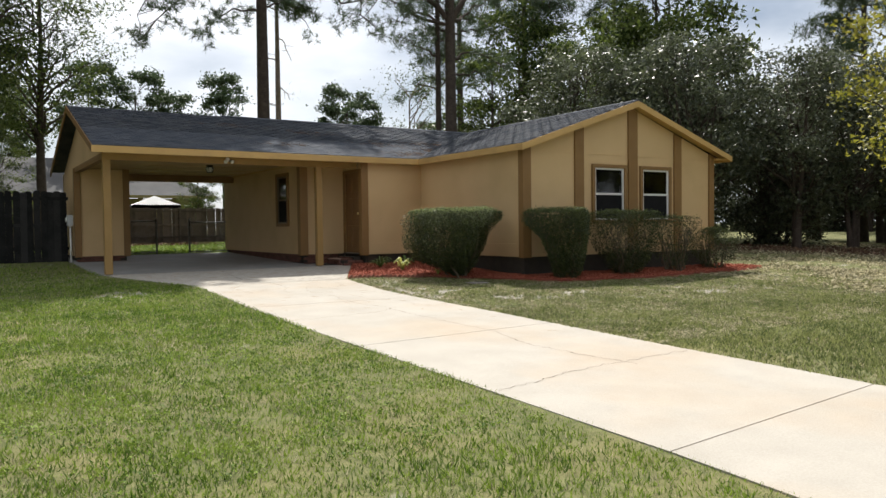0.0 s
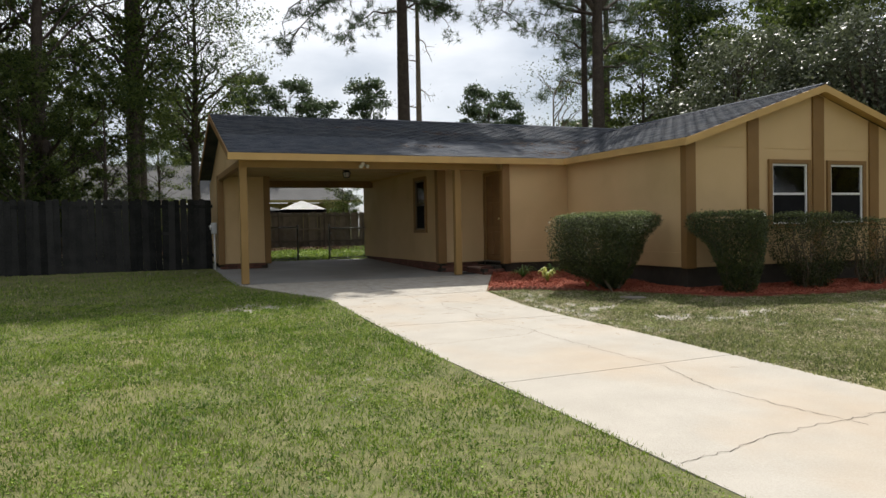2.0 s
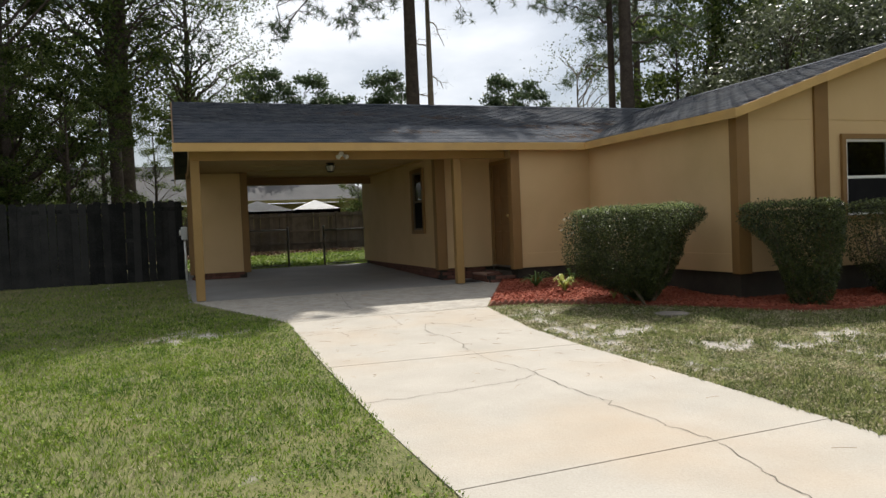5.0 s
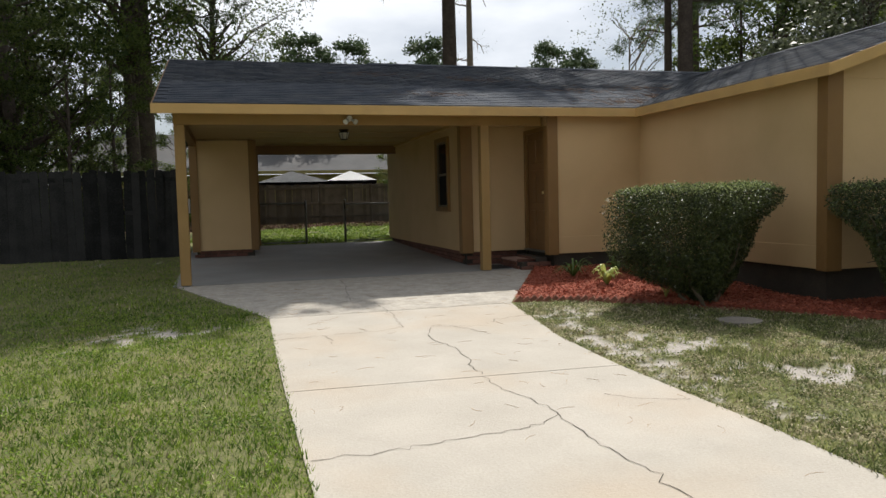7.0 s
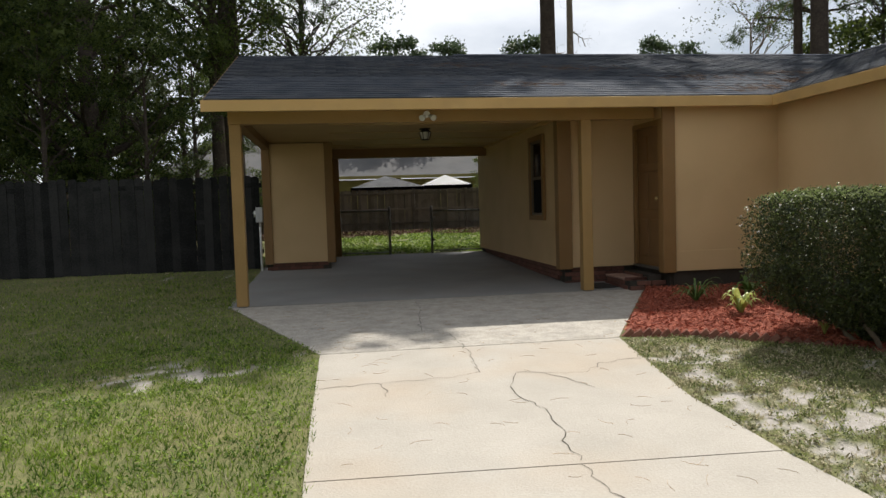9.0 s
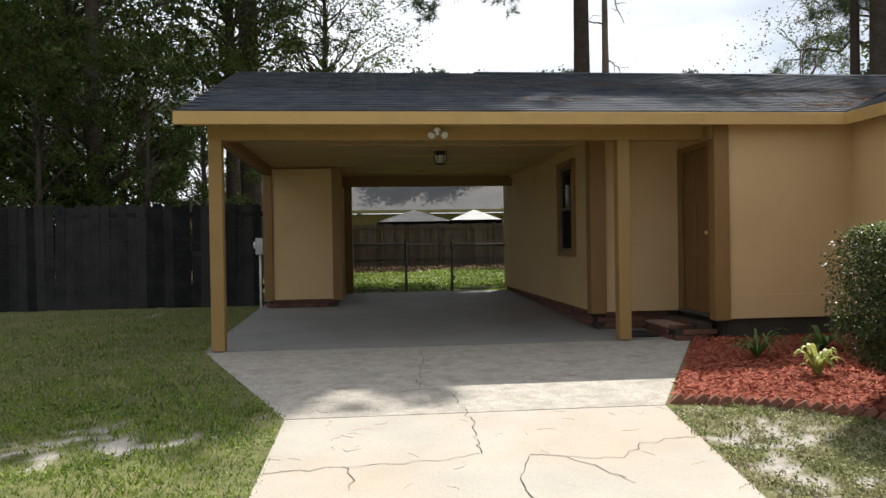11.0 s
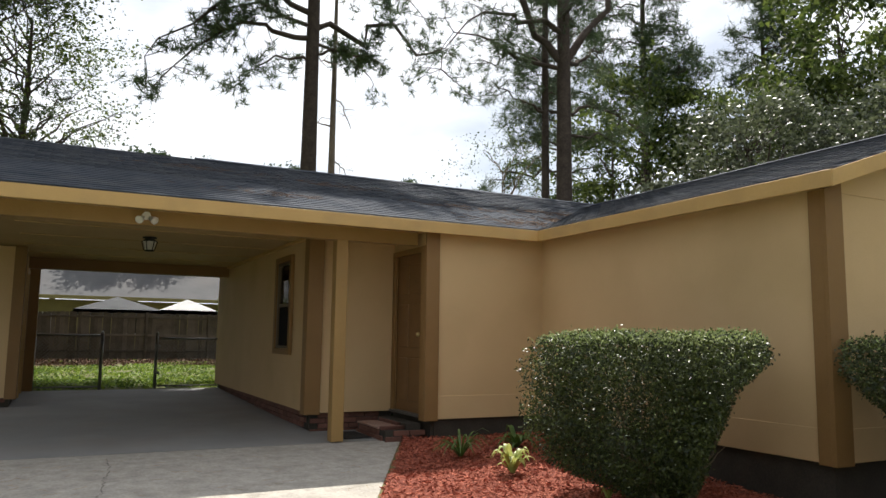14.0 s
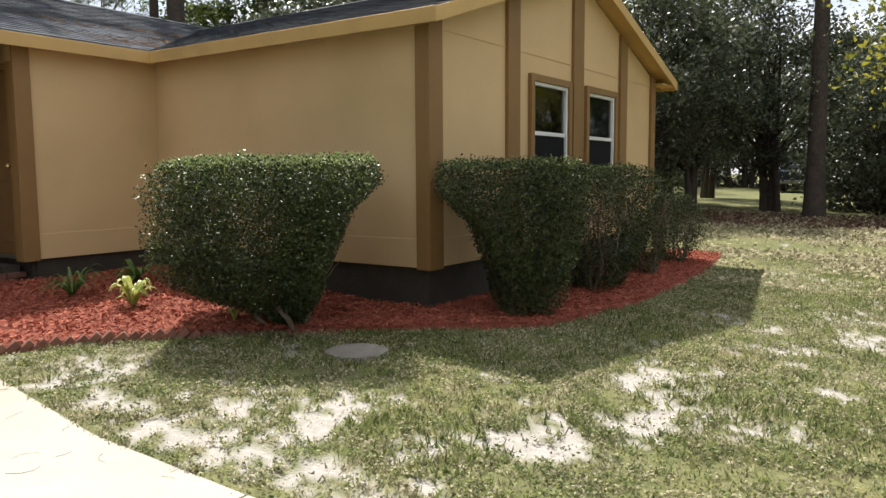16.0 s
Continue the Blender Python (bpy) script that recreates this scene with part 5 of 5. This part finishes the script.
# ---- beyond the fence: neighbour's house, canopies, truck ----
nb = thing("neighbour_house", (4, 56, 0.2), "long low neighbour house with a grey roof behind the fence", "house")
part("wall", boxes((-6, 14.9, 53.2, 62, 0.1, 3.0)), M_NWALL, nb)
part("roof", prism([(-7, 52.4, 3.2), (15.6, 52.4, 3.2), (12.4, 57.6, 5.9), (-4, 57.6, 5.9)], (0, 0.02, -0.14)), M_NROOF, nb)
part("roof", prism([(15.6, 52.4, 3.2), (15.6, 62.8, 3.2), (12.4, 57.6, 5.9)], (0, 0, -0.12)), M_NROOF, nb)
part("fascia", boxes((-7, 15.6, 52.36, 52.4, 3.0, 3.2)), M_NWALL, nb)
for x in (2.5, 5.2, 8.1):
    bm = bmesh.new()
    rod(bm, (x, 55.5, 4.3), (x, 55.5, 4.85), 0.09)
    part("vent_pipe", bm, M_BLACK, nb)
for x in (-3, 3.5, 8.5):
    w = part("window", boxes((x - 0.7, x + 0.7, 53.14, 53.2, 1.1, 2.3)), M_WHITE, nb)
    part("pane", boxes((x - 0.6, x + 0.6, 53.12, 53.14, 1.2, 2.2)), M_BLACK, w)


def canopy(x, y, w, z, rise, mat, label, name="canopy_tent"):
    c = thing(name, (x, y, float(ground_z(x, y))), label, "canopy")
    bm = bmesh.new()
    top = bm.verts.new((x, y, z + rise))
    q = [bm.verts.new((x + sx * w, y + sy * w * 0.8, z)) for sx, sy in ((-1, -1), (1, -1), (1, 1), (-1, 1))]
    d = [bm.verts.new((v.co.x, v.co.y, z - 0.22)) for v in q]
    for i in range(4):
        j = (i + 1) % 4
        bm.faces.new((q[i], q[j], top))
        bm.faces.new((q[j], q[i], d[i], d[j]))
    bmesh.ops.solidify(bm, geom=bm.faces[:], thickness=0.02)
    part("cover", bm, mat, c)
    for sx, sy in ((-1, -1), (1, -1), (1, 1), (-1, 1)):
        bm = bmesh.new()
        rod(bm, (x + sx * w * 0.97, y + sy * w * 0.78, float(ground_z(x, y))), (x + sx * w * 0.97, y + sy * w * 0.78, z), 0.025)
        part("leg", bm, M_WHITE, c)


canopy(10.0, 45.5, 1.25, 2.32, 0.55, M_TENT, "white pop-up canopy tent behind the fence")
canopy(7.0, 47.0, 1.9, 2.3, 0.65, M_TARP, "grey canopy cover behind the fence")

truck = thing("pickup_truck", (52, 15.6, 0), "dark blue pickup truck parked beyond the trees", "truck")
part("body", boxes((50, 52.2, 14.8, 16.6, 0.55, 1.25), (52.2, 54.6, 14.8, 16.6, 0.5, 1.2), bevel=0.06), M_CAR, truck)
part("cab", prism([(52.3, 14.9, 1.2), (54.2, 14.9, 1.2), (53.9, 14.95, 1.85), (52.6, 14.95, 1.85)], (0, 1.6, 0)), M_CAR, truck)
part("bumper", boxes((49.9, 50.0, 14.85, 16.55, 0.5, 0.7), bevel=0.02), M_METAL, truck)
for x in (50.9, 53.7):
    for y in (14.85, 16.55):
        bm = bmesh.new()
        rod(bm, (x, y - 0.12, 0.36), (x, y + 0.12, 0.36), 0.36, n=20)
        w = part("wheel", bm, M_BLACK, truck)
        bm = bmesh.new()
        rod(bm, (x, y - 0.13, 0.36), (x, y + 0.13, 0.36), 0.2, n=16)
        part("rim", bm, M_METAL, w)

# ---- grass ----
def blades(name, seed, n, region, mat, label, h0=0.025, h1=0.055, width=0.0045, sand_keep=0.06, weight=None):
    rng = np.random.default_rng(seed)
    x0, x1, y0, y1 = region
    x, y = rng.uniform(x0, x1, n), rng.uniform(y0, y1, n)
    ok = ~(inside(DRIVE, x - 0.025, y) & inside(DRIVE, x + 0.025, y)) & ~inside(BED, x, y) & ~((np.hypot(x - 8.66, y - 11.45) < 0.22))
    ok &= (rng.random(n) > bare(x, y) * (1 - sand_keep)) & (rng.random(n) < 0.1 + 0.5 * lattice(x, y, 3, seed) + 0.75 * lattice(x, y, 11, seed + 1))
    ok &= ~((x > 2.7) & (y > 20.4))
    if weight is not None:
        ok &= rng.random(n) < weight(x, y)
    x, y = x[ok], y[ok]
    n = len(x)
    z = ground_z(x, y) + 0.02 * (lattice(x, y, 1.1, 1) - 0.5) - 0.004
    h = rng.uniform(h0, h1, n) * (0.6 + 0.7 * lattice(x, y, 0.9, 4))
    a, ln = rng.uniform(0, 2 * np.pi, n), rng.uniform(0.1, 1.0, n) * h
    b = rng.uniform(0, 2 * np.pi, n)
    w = width * rng.uniform(0.7, 1.5, n)
    v = np.stack([np.stack([x - w * np.cos(a), y - w * np.sin(a), z], 1), np.stack([x + w * np.cos(a), y + w * np.sin(a), z], 1), np.stack([x + ln * np.cos(b), y + ln * np.sin(b), z + h], 1)], 1)
    ob = cloud(name, v.reshape(-1, 3), np.arange(3 * n).reshape(n, 3), mat)
    return tagged(ob, label, "grass", kind="stuff")


near = lambda x, y: np.clip(1.3 - np.hypot(x - 3, (y - 6.5) * 0.8) / 9.5, 0.12, 1)
blades("grass", 91, 540000, (-7, 4.22, 1.2, 20.9), M_GRASS, "short mown green lawn grass beside the drive", weight=near)
blades("grass", 94, 130000, (-7, 4.22, 1.2, 20.9), M_DRYGRASS, "straw-coloured dry blades in the lawn", 0.02, 0.05, 0.004, weight=lambda x, y: near(x, y) * np.clip(lattice(x, y, 1.3, 15) * 1.5 - 0.3, 0.05, 1))
right = lambda x, y: np.clip(1.4 - np.hypot(x - 8, y - 8.5) / 8, 0.12, 1)
blades("grass", 92, 400000, (6.5, 18, 1.5, 12.9), M_DRYGRASS, "patchy dry lawn grass with sandy gaps", 0.015, 0.045, 0.006, weight=lambda x, y: right(x, y) * (1 - 0.7 * bump_at(x, y, 9, 5.2, 6, 2.8)) * np.clip(lattice(x, y, 7, 31) * 1.6 + lattice(x, y, 19, 32) - 0.85, 0, 1))
blades("grass", 93, 430000, (6.5, 18, 1.5, 12.9), M_GRASS2, "green tufts in the patchy lawn", 0.025, 0.065, 0.007, weight=lambda x, y: right(x, y) * np.clip(lattice(x, y, 1.2, 12) * 1.6 + lattice(x, y, 8, 33) + 1.3 * bump_at(x, y, 9, 5.2, 6, 2.8) - 1.15, 0, 1))


def weeds(name, seed, n, region, mat, label, size, keep):
    """Small flat leaves of clover and weeds close to the soil."""
    rng = np.random.default_rng(seed)
    x, y = rng.uniform(region[0], region[1], n), rng.uniform(region[2], region[3], n)
    ok = ~inside(DRIVE, x, y) & ~inside(BED, x, y) & (np.hypot(x - 8.66, y - 11.45) > 0.23) & (rng.random(n) < keep(x, y)) & (rng.random(n) > 0.93 * (bare(x, y) > 0.55))
    x, y = x[ok], y[ok]
    z = ground_z(x, y) + rng.uniform(0.004, 0.035, len(x))
    v, f = leaves(rng, np.column_stack([x, y, z]), size, 0.6, 0.45, 3)
    return tagged(cloud(name, v, f, mat), label, "weeds", kind="stuff")


weeds("clover", 95, 420000, (6.5, 14, 6.5, 13.2), M_GRASS2, "low clover and weeds in the patchy lawn", 0.019, lambda x, y: np.clip(lattice(x, y, 5, 41) * 1.5 + lattice(x, y, 16, 42) * 1.5 - 1.2, 0, 1))
weeds("dry_clippings", 96, 340000, (6.5, 15, 5.5, 13.2), M_DRYGRASS, "dry grass clippings and dead blades on the soil", 0.021, lambda x, y: np.clip(lattice(x, y, 6, 43) * 1.4 + lattice(x, y, 18, 44) - 0.9, 0, 1))
weeds("clover", 97, 160000, (-2, 4.0, 4.0, 14.2), M_GRASS, "broad-leaved weeds among the lawn grass", 0.023, lambda x, y: np.clip(lattice(x, y, 4, 45) * 1.6 + lattice(x, y, 13, 46) - 1.1, 0, 1))

weeds("grass_tufts", 98, 60000, (2.5, 13, 23.2, 39.5), M_GRASS, "rough backyard grass behind the carport", 0.075, lambda x, y: np.clip(lattice(x, y, 0.8, 51) * 1.4 + lattice(x, y, 3, 52) - 0.6 - bump_at(x, y, 2.5, 36.5, 6, 4), 0.03, 1))
weeds("leaf_litter", 99, 26000, (0, 13, 33.5, 39.8), M_RUST, "brown fallen leaves along the back fence", 0.11, lambda x, y: np.clip(lattice(x, y, 1.0, 53) * 1.3 + bump_at(x, y, 2.5, 36.5, 6, 4) * 0.9 - 0.55 + 0.4 * (y > 38.5), 0, 1))
weeds("leaf_litter", 100, 80000, (19, 36, 3, 20), M_RUST, "brown fallen leaves under the evergreens", 0.10, lambda x, y: np.clip(np.exp(-((((x - 26.6) * 0.85 + (y - 11.6) * 0.53) / 2.4) ** 2)) * 1.2 - 0.3 + 0.4 * (lattice(x, y, 1.5, 54) - 0.5), 0, 1))
weeds("grass_tufts", 101, 110000, (14, 30, 3, 17), M_DRYGRASS, "thin dry lawn grass towards the trees", 0.07, lambda x, y: np.clip(lattice(x, y, 0.9, 55) * 1.4 + lattice(x, y, 4, 56) - 0.75, 0.05, 1))

# ---- bricks and shingles ----
bm = boxes((-0.097, 0.097, -0.012, 0.03, -0.0285, 0.0285), bevel=0.003)
brick_me = bpy.data.meshes.new("brick")
bm.to_mesh(brick_me)
bm.free()
brick_me.materials.append(M_BRICK)


def courses(parent, x, y, turn, length, z_top, n):
    c, s = math.cos(radians(turn)), math.sin(radians(turn))
    for k in range(n):
        z = z_top - 0.032 - k * 0.066
        d = 0.1 + (0.0 if k % 2 else 0.1)
        while d + 0.09 < length:
            ob = new("brick", brick_me)
            attach(ob, parent)
            ob.matrix_basis = pose(x + c * d, y + s * d, z, 0, 0, turn)
            d += 0.205


courses(house, 2.88, 20.488, 0, 1.15, 0.256, 3)
courses(house, 7.47, 17.025, 0, 1.1, 0.256, 4)
courses(house, 7.455, 22.9, -90, 5.75, 0.256, 3)
courses(steps, 8.05, 15.985, 0, 0.5, 0.13, 2)
courses(steps, 8.045, 16.9, -90, 0.9, 0.13, 2)
courses(steps, 8.31, 16.9, -90, 0.9, 0.20, 1)
for k in range(5):
    ob = new("brick", brick_me)
    attach(ob, steps)
    ob.matrix_basis = pose(8.12 + k * 0.075, 16.08, 0.145, 90, 0, 0)


def shingle_mesh():
    bm = prism([(-0.158, 0, 0), (-0.158, 0, 0.007), (-0.158, 0.15, 0.0005)], (0.316, 0, 0))
    me = bpy.data.meshes.new("shingle")
    bm.to_mesh(me)
    bm.free()
    me.materials.append(M_ROOF)
    return me


shingle_me = shingle_mesh()
sv = np.array([v.co[:] for v in shingle_me.vertices])
sf = [tuple(p.vertices) for p in shingle_me.polygons]
sr = random.Random(17)
tilt = math.degrees(math.atan(SLOPE))
rest, count = [], 0
for slope in ("main", "wing"):
    length = (RIDGE_Y - 15.67) if slope == "main" else (WX - 9.95)
    rows = int(length / math.cos(radians(tilt)) / 0.14)
    for r in range(rows):
        d = r * 0.14 * math.cos(radians(tilt))
        lo, hi = (2.64, 9.95 + d) if slope == "main" else (11.63, 15.67 + d)
        q = lo + 0.158 - (0.16 if r % 2 else 0.0)
        while q - 0.158 < hi:
            if q - 0.158 >= lo - 0.001:
                z = EAVE + SLOPE * d + sr.uniform(0, 0.0015)
                m = pose(q, 15.665 + d, z, tilt) if slope == "main" else pose(9.945 + d, q, z, 0, 0, -90) @ pose(0, 0, 0, tilt)
                if slope == "main" and r < 12 and count < 290:
                    ob = new("shingle", shingle_me)
                    attach(ob, roof)
                    ob.matrix_basis = m
                    count += 1
                else:
                    rest.append(m)
            q += 0.32
vs, fs = [], []
for k, m in enumerate(rest):
    a = np.array(m)
    vs.append(sv @ a[:3, :3].T + a[:3, 3])
vs = np.concatenate(vs)
tri = [f for f in sf if len(f) == 3]
quad = [f for f in sf if len(f) == 4]
tri_all = [f for f in tri] + [(q[0], q[1], q[2]) for q in quad] + [(q[0], q[2], q[3]) for q in quad]
fa = np.concatenate([np.array(tri_all) + k * len(sv) for k in range(len(rest))])
cloud("shingle_field", vs, fa, M_ROOF, roof, kind="stuff")
